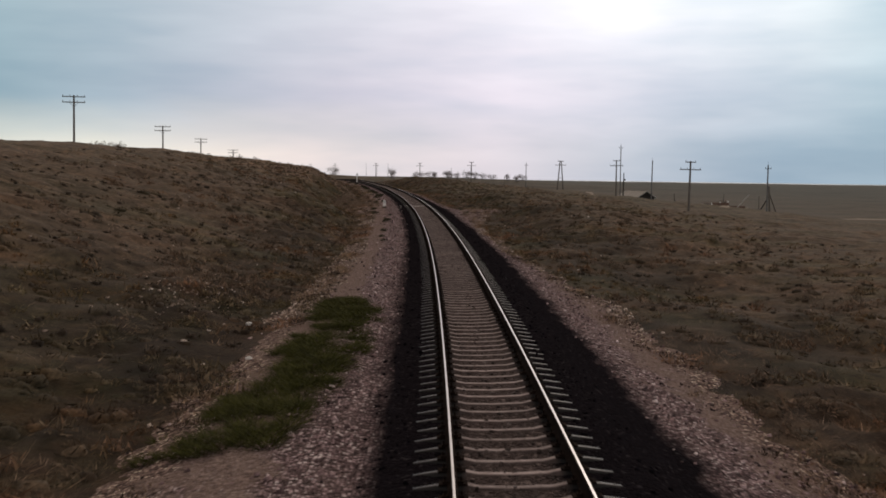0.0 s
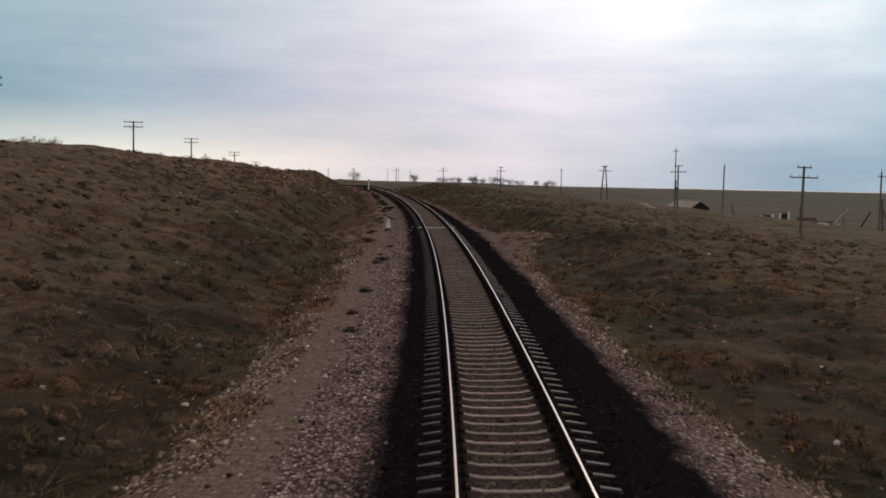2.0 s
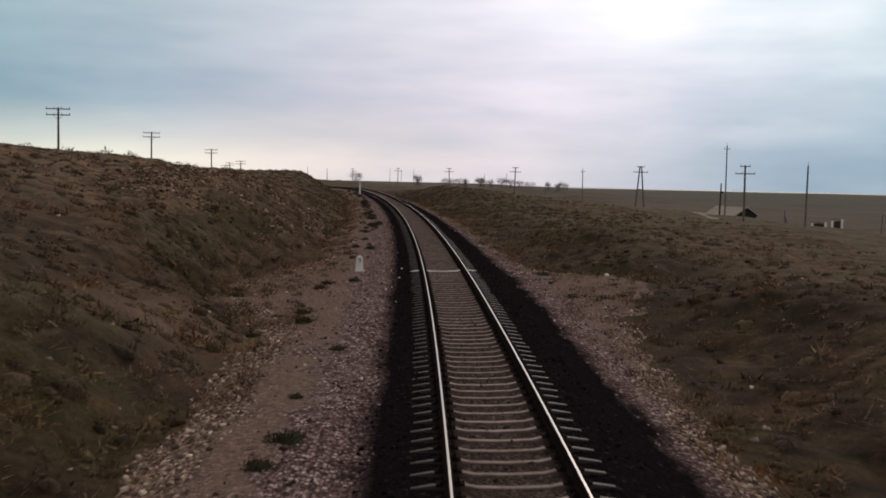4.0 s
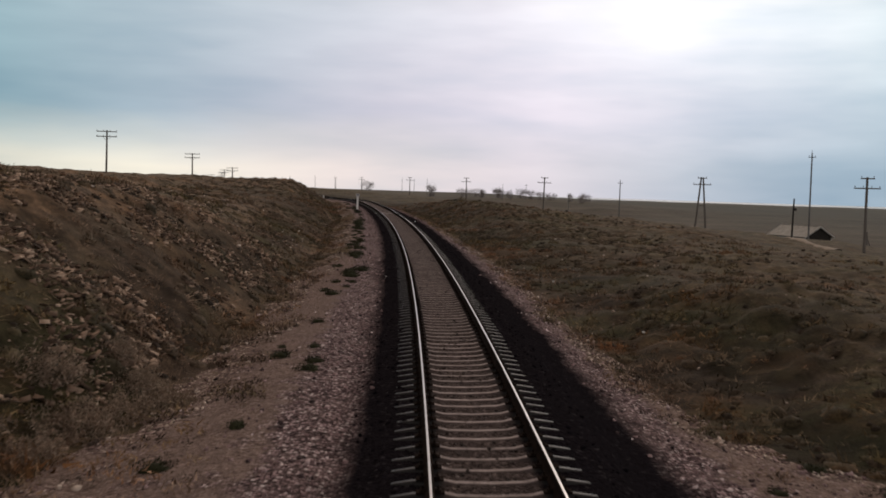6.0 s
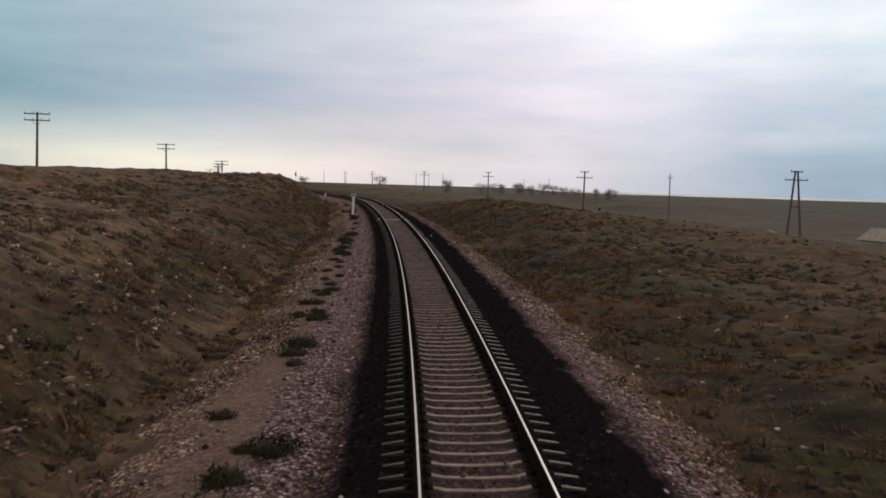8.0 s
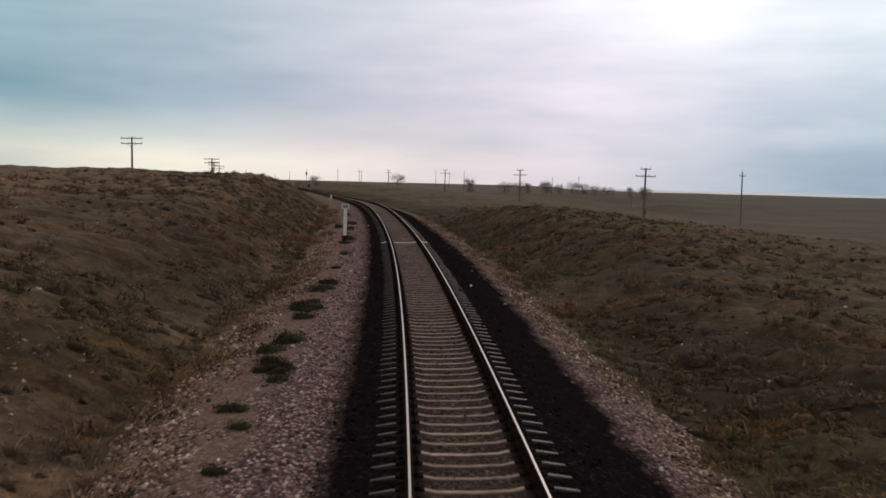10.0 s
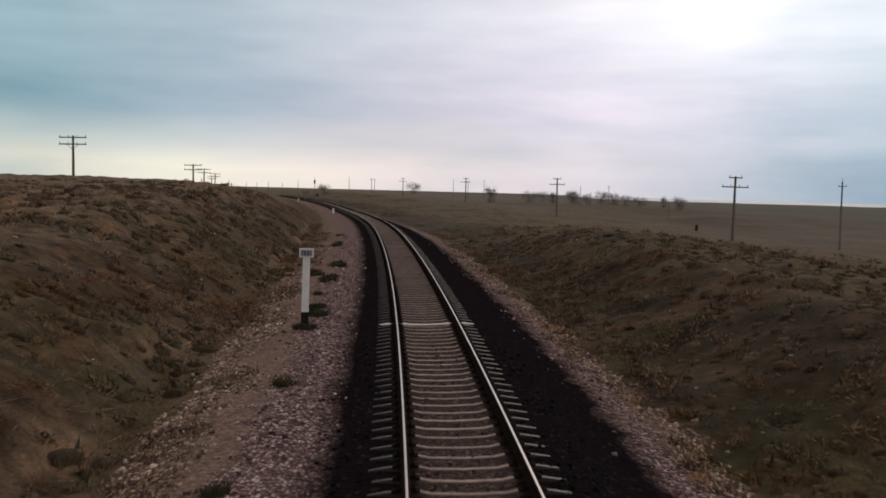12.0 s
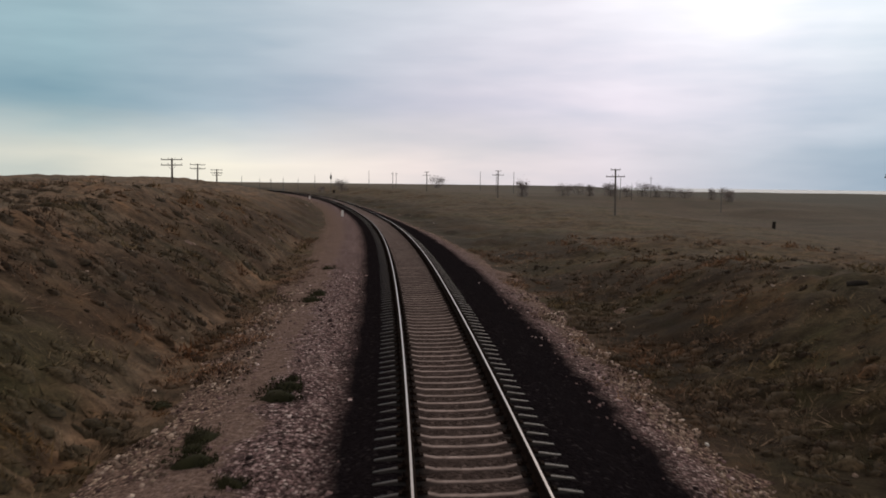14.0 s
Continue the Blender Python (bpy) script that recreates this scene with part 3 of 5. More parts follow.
# the soil lies deeper under the trackbed
inside = np.where(O2 < 0, left_edge(S2) + O2, right_edge(S2) - O2)
GZ = GZ - 0.4 * smooth((inside - 1.1) / 0.8) * (S2 < 540)
ground = link_mesh("ground", np.stack([GX, GY, GZ], -1).reshape(-1, 3), grid_faces(len(s_rows), len(o_cols)), GROUND, smooth_shade=True)
tagged(ground, "dry brown steppe with low tussocky grass and bare soil", "ground", kind="structure")
bare = np.where(O2 < 0, left_edge(S2) + 0.2 + O2, right_edge(S2) + 0.1 - O2) / 0.9 + 1.6 * fbm(S2 * 0.8, O2 * 0.8, 3, 61)
float_attribute(ground, "plain", np.where(O2 < 0, 0.95 * smooth((-O2 - 8) / 14), smooth((O2 - 14) / 38)) * (1 - 0.5 * smooth((S2 - 700) / 500)))
float_attribute(ground, "olive", smooth((O2 - 4.2) / 1.5) * (1 - smooth((O2 - 40) / 50)) * smooth((S2 - 70) / 90))
float_attribute(ground, "hay_haze", np.maximum((0.32 + 0.5 * smooth((S2 - 85) / 35) + 0.16 * np.exp(-(((S2 - 150) / 14) ** 2))) * smooth((-O2 - 6.5) / 5) * (O2 < 0) * (1 - 0.45 * dim_bank(S2, O2)), (0.6 + 0.35 * smooth((S2 - 132) / 12)) * tan_foot(S2, O2) * np.clip(0.6 + 1.6 * fbm(S2 * 0.3, O2 * 0.5, 3, 88), 0.1, 1)) + 0.34 * smooth((O2 - 7) / 5) * (1 - smooth((O2 - 22) / 80)))
float_attribute(ground, "far", smooth((O2 - 50) / 260))
float_attribute(ground, "dark_ground", dark_ground(S2, O2))
sandy = 0.85 * np.exp(-(((S2 - 83) / 3.2) ** 2) - ((O2 + 7.0) / 1.6) ** 2)
float_attribute(ground, "earth", np.maximum(np.clip(bare, 0, 1) * 0.22, sandy))



def turf(s, o):
    """Height of the ground sheet at stations s and offsets o."""
    s, o = np.asarray(s, float), np.asarray(o, float)
    i = np.clip(np.searchsorted(s_rows, s) - 1, 0, len(s_rows) - 2)
    j = np.clip(np.searchsorted(o_cols, o) - 1, 0, len(o_cols) - 2)
    u, v = (s - s_rows[i]) / (s_rows[i + 1] - s_rows[i]), (o - o_cols[j]) / (o_cols[j + 1] - o_cols[j])
    return (GZ[i, j] * (1 - v) + GZ[i, j + 1] * v) * (1 - u) + (GZ[i + 1, j] * (1 - v) + GZ[i + 1, j + 1] * v) * u


def land_at(x, y):
    """Height of the ground sheet at a place of the plan."""
    s, o = station(x, y)
    if abs(o) < 55 and s < 500:
        return float(turf(s, o))
    d2 = ((GX - x) ** 2 + (GY - y) ** 2).ravel()
    i = np.argpartition(d2, 4)[:4]
    w = 1 / (d2[i] + 0.01)
    return float((GZ.ravel()[i] * w).sum() / w.sum())


# sea beyond the plain
sea = link_mesh("sea", [(20, 1240, -3), (850, 350, -3), (2500, -1500, -3), (26000, -1500, -3), (26000, 26000, -3), (300, 26000, -3)], [[0, 1, 2, 3, 4, 5]], SEA)
tagged(sea, "pale calm sea strip along the horizon", "water", kind="structure")

# ---------------------------------------------------------------- trackbed
bed_s = np.concatenate([np.arange(-20, 230, 0.4), np.arange(230, 560, 1.5)])
bed_o = np.concatenate([np.arange(-8.4, -2.6, 0.2), np.arange(-2.6, 2.81, 0.1), np.arange(2.9, 8.6, 0.2)])
BS, BO = np.meshgrid(bed_s, bed_o, indexing="ij")


def bed(s, o):
    zt = rail_z(s)
    knots = [0, 0.6, 0.95, 1.3, 1.75, 2.1, 2.5]
    top = np.where(o > 0, np.interp(o, knots, [-0.252, -0.247, -0.238, -0.238, -0.30, -0.43, -0.56]), np.interp(-o, knots, [-0.252, -0.247, -0.238, -0.238, -0.28, -0.32, -0.34]))
    core = zt + top + CANT * np.clip(o, -1.6, 1.6)
    edge = np.where(o < 0, left_edge(s) + o, right_edge(s) - o)
    rim = land(s, o) + np.clip(0.07 * edge / 0.5 + 0.07 * fbm(s * 2.3, o * 2.3, 3, 41) + 0.16 * np.exp(-(((s - 96) / 14) ** 2)) * fbm(s * 0.9, o * 0.9, 2, 43), -0.12, 0.065)
    w = smooth((np.abs(o) - 1.9) / 0.7)
    return core * (1 - w) + rim * w + 0.02 * fbm(s * 5, o * 5, 2, 51) + 0.05 * w * fbm(s * 0.9, o * 0.9, 2, 52)


BZ = bed(BS, BO)
BP = along(BS.ravel(), BO.ravel(), BZ.ravel())
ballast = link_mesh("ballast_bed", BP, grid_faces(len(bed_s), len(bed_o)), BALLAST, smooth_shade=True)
tagged(ballast, "pinkish crushed stone trackbed with oil-black strips beside rails", "trackbed", kind="structure")
aw = np.abs(BO) + 0.14 * fbm(BS * 0.5, BO * 0.8, 3, 71) + smooth((np.abs(BO) - 1.7) / 0.5) * (0.30 * fbm(BS * 1.3, BO * 1.3, 3, 73) + 0.22 * fbm(BS * 4.1, BO * 4.1, 2, 74))
out_edge = np.where(BO < 0, 1.90, np.interp(BS, [170, 200], [2.84, 3.15]))
oil_v = smooth((aw - 0.60) / 0.16) * (1 - smooth((aw - out_edge + 0.48) / 1.15))
float_attribute(ballast, "oil", oil_v)
outer = np.where(BO < 0, smooth((-BO - 2.6) / 1.0), smooth((BO - 3.2) / 1.3))
rim_w = np.where(BO < 0, smooth((-BO - left_edge(BS) + 1.25) / 0.6), smooth((BO - right_edge(BS) + 0.95) / 0.5)) * (1 - 0.8 * np.exp(-(((BS - 96) / 9) ** 2)))
float_attribute(ballast, "outer", outer * (1 - 0.6 * rim_w) * 0.58 - 0.33)
float_attribute(ballast, "rim", rim_w)
float_attribute(ballast, "middle", 1 - smooth((np.abs(BO) - 1.2) / 0.8))


# ---------------------------------------------------------------- scattered stones and plants
CUBE_V = np.array([(-1, -1, -1), (1, -1, -1), (1, 1, -1), (-1, 1, -1), (-1, -1, 1), (1, -1, 1), (1, 1, 1), (-1, 1, 1)], float)
CUBE_F = np.array([(4, 5, 6, 7), (0, 1, 5, 4), (1, 2, 6, 5), (2, 3, 7, 6), (3, 0, 4, 7)])


def stones(name, P, size, mats, flat=0.7, rng=None, long=1.0):
    """One mesh of angular stones at the points P, with half-sizes size."""
    n = len(P)
    V = CUBE_V[None] * (0.55 + 0.6 * rng.random((n, 8, 1))) * np.stack([(0.7 + 0.6 * rng.random(n)) * long, 0.6 + 0.5 * rng.random(n), flat * (0.7 + 0.6 * rng.random(n))], -1)[:, None, :]
    a, b = rng.random(n) * 6.283, (rng.random(n) - 0.5) * 1.4
    ca, sa, cb, sb = np.cos(a), np.sin(a), np.cos(b), np.sin(b)
    x, y, z = V[..., 0], V[..., 1], V[..., 2]
    x, z = x * cb[:, None] + z * sb[:, None], -x * sb[:, None] + z * cb[:, None]
    x, y = x * ca[:, None] - y * sa[:, None], x * sa[:, None] + y * ca[:, None]
    V = np.stack([x, y, z], -1) * size[:, None, None] + P[:, None, :]
    F = (CUBE_F[None] + 8 * np.arange(n)[:, None, None]).reshape(-1, 4)
    return link_mesh(name, V.reshape(-1, 3), F, mats)


rng = np.random.default_rng(7)
n = 46000
s_ = 6 + 232 * rng.random(n)
side = rng.random(n) < 0.56
o_ = np.where(side, -(1.75 + 5.4 * rng.random(n)), 2.35 + 3.85 * rng.random(n))
keep = np.where(o_ < 0, -o_ < left_edge(s_) + 0.25 * rng.random(n), o_ < right_edge(s_) + 0.2 * rng.random(n)) & (fbm(s_ * 0.45, o_ * 0.6, 3, 91) > -0.58 + 0.45 * rng.random(n) + 0.34 * np.where(o_ < 0, smooth((-o_ - 2.7) / 1.5) - 1.3 * smooth((-o_ - left_edge(s_) + 1.1) / 0.8), smooth((o_ - 3.0) / 1.6) - smooth((o_ - right_edge(s_) + 0.9) / 0.7)))
keep &= rng.random(n) < np.where(o_ < 0, smooth((-o_ - 1.6) / 0.8) * (1 - 0.72 * smooth((-o_ - 2.9 - 0.5 * fbm(s_ * 0.6, s_ * 0, 3, 97)) / 0.5)), smooth((o_ - 2.45) / 1.2))
s_, o_ = s_[keep], o_[keep]
gravel = stones("gravel", along(s_, o_, bed(s_, o_) + 0.008), 0.015 + 0.029 * rng.random(len(s_)) ** 2.4, STONE_PINK, 0.7, rng)
tagged(gravel, "loose pinkish-grey crushed granite stones on the shoulder", "gravel", kind="stuff")

# coarser pale stones heaped along both edges of the shoulder
n = 30000
s_ = 28 + 205 * rng.random(n)
left = rng.random(n) < 0.55
o_ = np.where(left, -1, 1) * (np.where(left, left_edge(s_), right_edge(s_)) + 0.12 - np.where(left, 1.25, 0.85) * rng.random(n) ** 1.2)
keep = (fbm(s_ * 0.5, o_ * 0.8, 3, 93) > -0.26 + 0.35 * rng.random(n)) & (np.abs(s_ - 96) > 11 * rng.random(n))
s_, o_ = s_[keep], o_[keep]
heap_s, heap_o = 31 + 2.2 * rng.standard_normal(420), -8.2 + 0.8 * rng.standard_normal(420)
s_, o_ = np.concatenate([s_, heap_s]), np.concatenate([o_, heap_o])
edging = stones("edge_stones", along(s_, o_, np.maximum(bed(s_, o_), turf(s_, o_)) + 0.008), 0.016 + 0.032 * rng.random(len(s_)) ** 2, STONE_PALE, 0.7, rng)
tagged(edging, "pale coarse stones along the edge of the gravel shoulder", "gravel", kind="stuff")

n = 4000
s_ = 6 + 190 * rng.random(n)
o_ = np.where(rng.random(n) < 0.5, -1, 1) * (0.85 + 1.2 * rng.random(n))
oiled = stones("oiled_gravel", along(s_, o_, bed(s_, o_) + 0.006), 0.016 + 0.022 * rng.random(n) ** 2, STONE_TAR, 0.7, rng)
tagged(oiled, "black oil-soaked ballast stones beside the rails", "gravel", kind="stuff")

n = 5000
s_ = 6 + 190 * rng.random(n)
o_ = 0.62 * (2 * rng.random(n) - 1)
grimy = stones("track_gravel", along(s_, o_, bed(s_, o_) + 0.004), 0.014 + 0.02 * rng.random(n) ** 2, STONE_GRIME, 0.7, rng)
tagged(grimy, "dusty brown ballast stones between the sleepers", "gravel", kind="stuff")

# broken rock on the cutting slope
n = 22000
s_ = 116 + 9.5 * rng.standard_normal(n)
o_ = -(6.3 + 9 * rng.random(n) ** 1.2)
keep = (s_ > 99 + 4 * rng.random(n)) & (s_ < 142) & (fbm(s_ * 0.30, o_ * 0.45, 3, 15) > -0.20 + 0.35 * rng.random(n))
s_, o_ = s_[keep], o_[keep]
scree = stones("scree", along(s_, o_, turf(s_, o_) + 0.02), 0.020 + 0.070 * rng.random(len(s_)) ** 2.6, SCREE, 0.42, rng, 1.5)
tagged(scree, "reddish-brown broken rock slabs on the cutting slope", "rocks", kind="stuff")

# strewn pale stones on both slopes
n = 1500
s_ = 5 + 255 * rng.random(n)
o_ = np.where(rng.random(n) < 0.5, -(5.5 + 16 * rng.random(n) ** 1.5), 4.8 + 14 * rng.random(n) ** 1.5)
few_s, few_o = 148 + 11 * rng.standard_normal(1600), -(6.6 + 6.5 * rng.random(1600) ** 1.2)
few = fbm(few_s * 0.35, few_o * 0.5, 3, 19) > -0.1 + 0.25 * rng.random(1600)
s_, o_ = np.concatenate([s_, few_s[few]]), np.concatenate([o_, few_o[few]])
n = len(s_)
strewn = stones("strewn_stones", along(s_, o_, turf(s_, o_) + 0.015), 0.022 + 0.05 * rng.random(n) ** 2.5, STONE_PALE, 0.6, rng)
tagged(strewn, "small pale stones strewn over the grassy slopes", "stones", kind="stuff")


def slope_of(s, o):
    """Fall of the ground at (s, o) towards world x and y."""
    gs = (turf(s + 0.35, o) - turf(s - 0.35, o)) / 0.7
    go = (turf(s, o + 0.35) - turf(s, o - 0.35)) / 0.7
    th = np.interp(s, SS, TH)
    return np.stack([go * np.cos(th) - gs * np.sin(th), go * np.sin(th) + gs * np.cos(th)], -1)


def lay(V, P, tilt):
    """Shear plants with the slope that they grow on; V is (n, ..., 3)."""
    if tilt is not None:
        k = (slice(None),) + (None,) * (V.ndim - 2)
        V[..., 2] += tilt[:, 0][k] * (V[..., 0] - P[:, 0][k]) + tilt[:, 1][k] * (V[..., 1] - P[:, 1][k])
    return V.reshape(-1, 3)


def blades(name, P, height, spread, count, mat, rng, width=0.012, lean=0.6, tilt=None):
    """Tufts at P: each a bundle of thin leaning blades."""
    n = len(P)
    a = rng.random((n, count)) * 6.283
    r = spread[:, None] * np.sqrt(rng.random((n, count)))
    base = P[:, None, :] + np.stack([np.cos(a) * r * 0.5, np.sin(a) * r * 0.5, 0 * r - 0.03], -1)
    h = height[:, None] * (0.55 + 0.6 * rng.random((n, count)))
    tip = base + np.stack([np.cos(a) * (r * 0.7 + lean * h * rng.random((n, count))), np.sin(a) * (r * 0.7 + lean * h * rng.random((n, count))), h], -1)
    b2 = rng.random((n, count)) * 6.283
    w = (width * (0.6 + 0.8 * rng.random((n, count))))[..., None] * np.stack([np.cos(b2), np.sin(b2), 0 * b2], -1) * (0.5 + height[:, None, None] * 3)
    V = lay(np.stack([base - w, base + w, tip], 2), P, tilt)
    return link_mesh(name, V, np.arange(len(V)).reshape(-1, 3), mat)


n = 38000
s_ = 2 + 285 * rng.random(n)
reach = rng.random(n) ** 1.35
left = rng.random(n) < 0.5
o_ = np.where(left, -(left_edge(s_) + 0.1 + 24 * reach), right_edge(s_) - 0.1 + 28 * reach)
keep = (fbm(s_ * 0.3, o_ * 0.3, 4, 111) > -0.32 + 0.35 * rng.random(n)) & (rng.random(n) > 0.7 * dark_ground(s_, o_))
s_, o_ = s_[keep], o_[keep]
hgt = 0.04 + 0.11 * rng.random(len(s_)) ** 2
grass = blades("dry_grass", along(s_, o_, turf(s_, o_)), hgt, 0.12 + 0.30 * rng.random(len(s_)), 8, STRAW, rng, 0.0065, 0.7, slope_of(s_, o_) * 0.8)
tagged(grass, "dry brown tussock grass over the embankment slopes", "grass", kind="stuff")



def fuzz(name, P, w, h, count, bit, mat, rng, tilt=None):
    """Rounded, ragged clumps at P made of many small leaf and twig facets."""
    n = len(P)
    a = rng.random((n, count)) * 6.283
    z = rng.random((n, count)) ** 0.8
    lump = 1 + 0.28 * np.sin(a * 3 + rng.random((n, 1)) * 6) + 0.2 * np.sin(a * 5 + z * 7 + rng.random((n, 1)) * 6)
    r = (0.35 + 0.65 * np.sqrt(rng.random((n, count)))) * lump
    q = np.sqrt(1 - z * z)
    c = P[:, None, :] + np.stack([np.cos(a) * q * r * w[:, None], np.sin(a) * q * r * w[:, None], z * r * h[:, None] - 0.02], -1)
    d1, d2 = rng.standard_normal((2, n, count, 3)) * (bit * w)[None, :, None, None]
    d1[..., 2] = np.abs(d1[..., 2]) * 1.3
    V = lay(np.stack([c, c + d1, c + d2 * 0.4], 2), P, tilt)
    return link_mesh(name, V, np.arange(len(V)).reshape(-1, 3), mat)


def domes(name, P, w, h, mat, rng, sides=7, tilt=None):
    """Low lumpy cushions at P."""
    n = len(P)
    a = np.arange(sides) * 6.283 / sides + rng.random((n, 1)) * 6
    r1, r2 = 1 + 0.5 * (rng.random((n, sides)) - 0.5), 0.72 + 0.5 * (rng.random((n, sides)) - 0.5)
    lean = (rng.random((n, 2)) - 0.5) * 0.6
    z2 = 0.62 + 0.5 * (rng.random((n, sides)) - 0.5)
    low_r = np.stack([np.cos(a) * r1, np.sin(a) * r1, 0 * r1 - 0.35], -1)
    up_r = np.stack([np.cos(a) * r2 + lean[:, :1], np.sin(a) * r2 + lean[:, 1:], z2], -1)
    tip = np.concatenate([lean * 1.3, 0.95 + 0.2 * rng.random((n, 1))], -1)[:, None]
    V = np.concatenate([low_r, up_r, tip], 1) * np.stack([w, w, h], -1)[:, None] + P[:, None]
    F = []
    for i in range(sides):
        k = (i + 1) % sides
        F += [(i, k, sides + k), (i, sides + k, sides + i), (sides + i, sides + k, 2 * sides)]
    F = (np.array(F)[None] + (2 * sides + 1) * np.arange(n)[:, None, None]).reshape(-1, 3)
    return link_mesh(name, lay(V, P, tilt), F, mat, smooth_shade=True)


# rounded dry shrubs over the banks
n = 6500
s_ = 4 + 262 * rng.random(n)
left = rng.random(n) < 0.5
reach = rng.random(n) ** 1.5
o_ = np.where(left, -(left_edge(s_) + 0.2 + 19 * reach), right_edge(s_) + 0.2 + 22 * reach)
keep = (fbm(s_ * 0.2, o_ * 0.25, 3, 131) > -0.30 + 0.3 * rng.random(n)) & (rng.random(n) > 0.2 * tan_foot(s_, o_))
s_, o_ = s_[keep], o_[keep]
k = len(s_)
wid = 0.14 + 0.34 * rng.random(k) ** 2.2
shrubs = fuzz("dry_shrubs", along(s_, o_, turf(s_, o_)), wid, wid * (0.38 + 0.30 * rng.random(k)), 56, 0.22, SHRUB, rng, slope_of(s_, o_) * 0.6)
tagged(shrubs, "brown and olive rounded dry shrubs over the banks", "shrubs", kind="stuff")


# tussocks on the banks
n = 36000
s_ = 3 + 262 * rng.random(n)
left = rng.random(n) < 0.5
reach = rng.random(n) ** 1.65
o_ = np.where(left, -(left_edge(s_) + 0.3 + 21 * reach), right_edge(s_) + 0.3 + 25 * reach)
keep = fbm(s_ * 0.25, o_ * 0.3, 4, 151) > -0.42 + 0.5 * rng.random(n)
keep &= rng.random(n) > 0.7 * dark_ground(s_, o_)
s_, o_ = s_[keep], o_[keep]
k = len(s_)
wid = 0.15 + 0.38 * rng.random(k) ** 2.0
TP = along(s_, o_, turf(s_, o_))
TT = slope_of(s_, o_)
tufty = blades("tussock_grass", TP, 0.05 + wid * 0.28, wid * 1.3, 16, STRAW, rng, 0.0075, 0.9, TT * 0.8)
tagged(tufty, "brown and straw-coloured grass tussocks over the banks", "grass", kind="stuff")

# rounded matted tussocks, thickest on the banks past the cutting
n = 17000
s_ = 3 + 240 * rng.random(n)
left = rng.random(n) < 0.5
reach = rng.random(n) ** 1.4
o_ = np.where(left, -(left_edge(s_) + 0.3 + 14 * reach), right_edge(s_) + 0.3 + 15 * reach)
keep = (fbm(s_ * 0.25, o_ * 0.3, 3, 171) > -0.30 + 0.4 * rng.random(n)) & (rng.random(n) < 0.45 + 0.55 * smooth((s_ - 125) / 25))
s_, o_ = s_[keep], o_[keep]
k = len(s_)
wid = 0.12 + 0.20 * rng.random(k) ** 1.8
MP, MT, mh = along(s_, o_, turf(s_, o_) - 0.02), slope_of(s_, o_), wid * (0.34 + 0.26 * rng.random(k))
mounds = domes("matted_tussocks", MP, wid, mh, MATTED, rng, 7, MT * 0.5)
tagged(mounds, "rounded brown matted grass tussocks over the banks", "grass", kind="stuff")
thatch = fuzz("tussock_thatch", MP, wid * 1.12, mh * 1.2, 30, 0.26, STRAW_DARK, rng, MT * 0.6)
tagged(thatch, "dry stalks hanging over the matted tussocks", "grass", kind="stuff")

# dark tufts and cushions between the tussocks stand in for their shade
n = 10000
s_ = 3 + 262 * rng.random(n)
left = rng.random(n) < 0.5
reach = rng.random(n) ** 1.3
o_ = np.where(left, -(left_edge(s_) + 0.4 + 20 * reach), right_edge(s_) + 0.4 + 25 * reach)
keep = (fbm(s_ * 0.3, o_ * 0.3, 3, 191) > -0.28 + 0.4 * rng.random(n)) & (rng.random(n) > np.where(left, 0.55 * smooth((s_ - 125) / 25), 0.15))
s_, o_ = s_[keep], o_[keep]
k = len(s_)
wid = 0.09 + 0.15 * rng.random(k) ** 1.9
DP, DT, dh = along(s_, o_, turf(s_, o_)), slope_of(s_, o_) * 0.6, wid * (0.38 + 0.30 * rng.random(k))
cushions = domes("shade_cushions", DP, wid * 0.7, dh * 0.9, WEED_SHADE, rng, 6, DT)
tagged(cushions, "low dark cushions in place of shade between the tussocks", "grass", kind="stuff")
shaded = fuzz("shade_tufts", DP, wid * 1.25, dh * 1.4, 28, 0.2, WEED_SHADE, rng, DT)
tagged(shaded, "dark blades on the cushions, in place of shade", "grass", kind="stuff")

# sparse dry weeds on the outer gravel, thicker on the two fans
n = 9000
s_ = 5 + 240 * rng.random(n)
left = rng.random(n) < 0.62
e_ = np.where(left, left_edge(s_), right_edge(s_))
fan_ = np.exp(-(((s_ - 97) / 8) ** 2))
dist = (1.0 + 2.4 * fan_) * rng.random(n) ** 1.2
o_ = np.where(left, -1, 1) * (e_ - dist)
keep = (fbm(s_ * 0.7, o_ * 0.9, 3, 211) > 0.02 - 0.45 * fan_) & (np.abs(o_) > 3.3)
s_, o_ = s_[keep], o_[keep]
k = len(s_)
wid = 0.08 + 0.22 * rng.random(k) ** 2
P_ = along(s_, o_, np.maximum(bed(s_, o_), turf(s_, o_)))
half_k = k // 2
weedy = fuzz("sparse_weeds", P_[:half_k], wid[:half_k], wid[:half_k] * 0.5, 40, 0.16, WEED_SHADE, rng)
tagged(weedy, "sparse dark dry weeds on the outer gravel", "weeds", kind="stuff")
strawy = fuzz("sparse_straw", P_[half_k:], wid[half_k:] * 1.3, wid[half_k:] * 0.8, 40, 0.16, STRAW, rng)
tagged(strawy, "sparse straw-coloured grass on the outer gravel", "grass", kind="stuff")

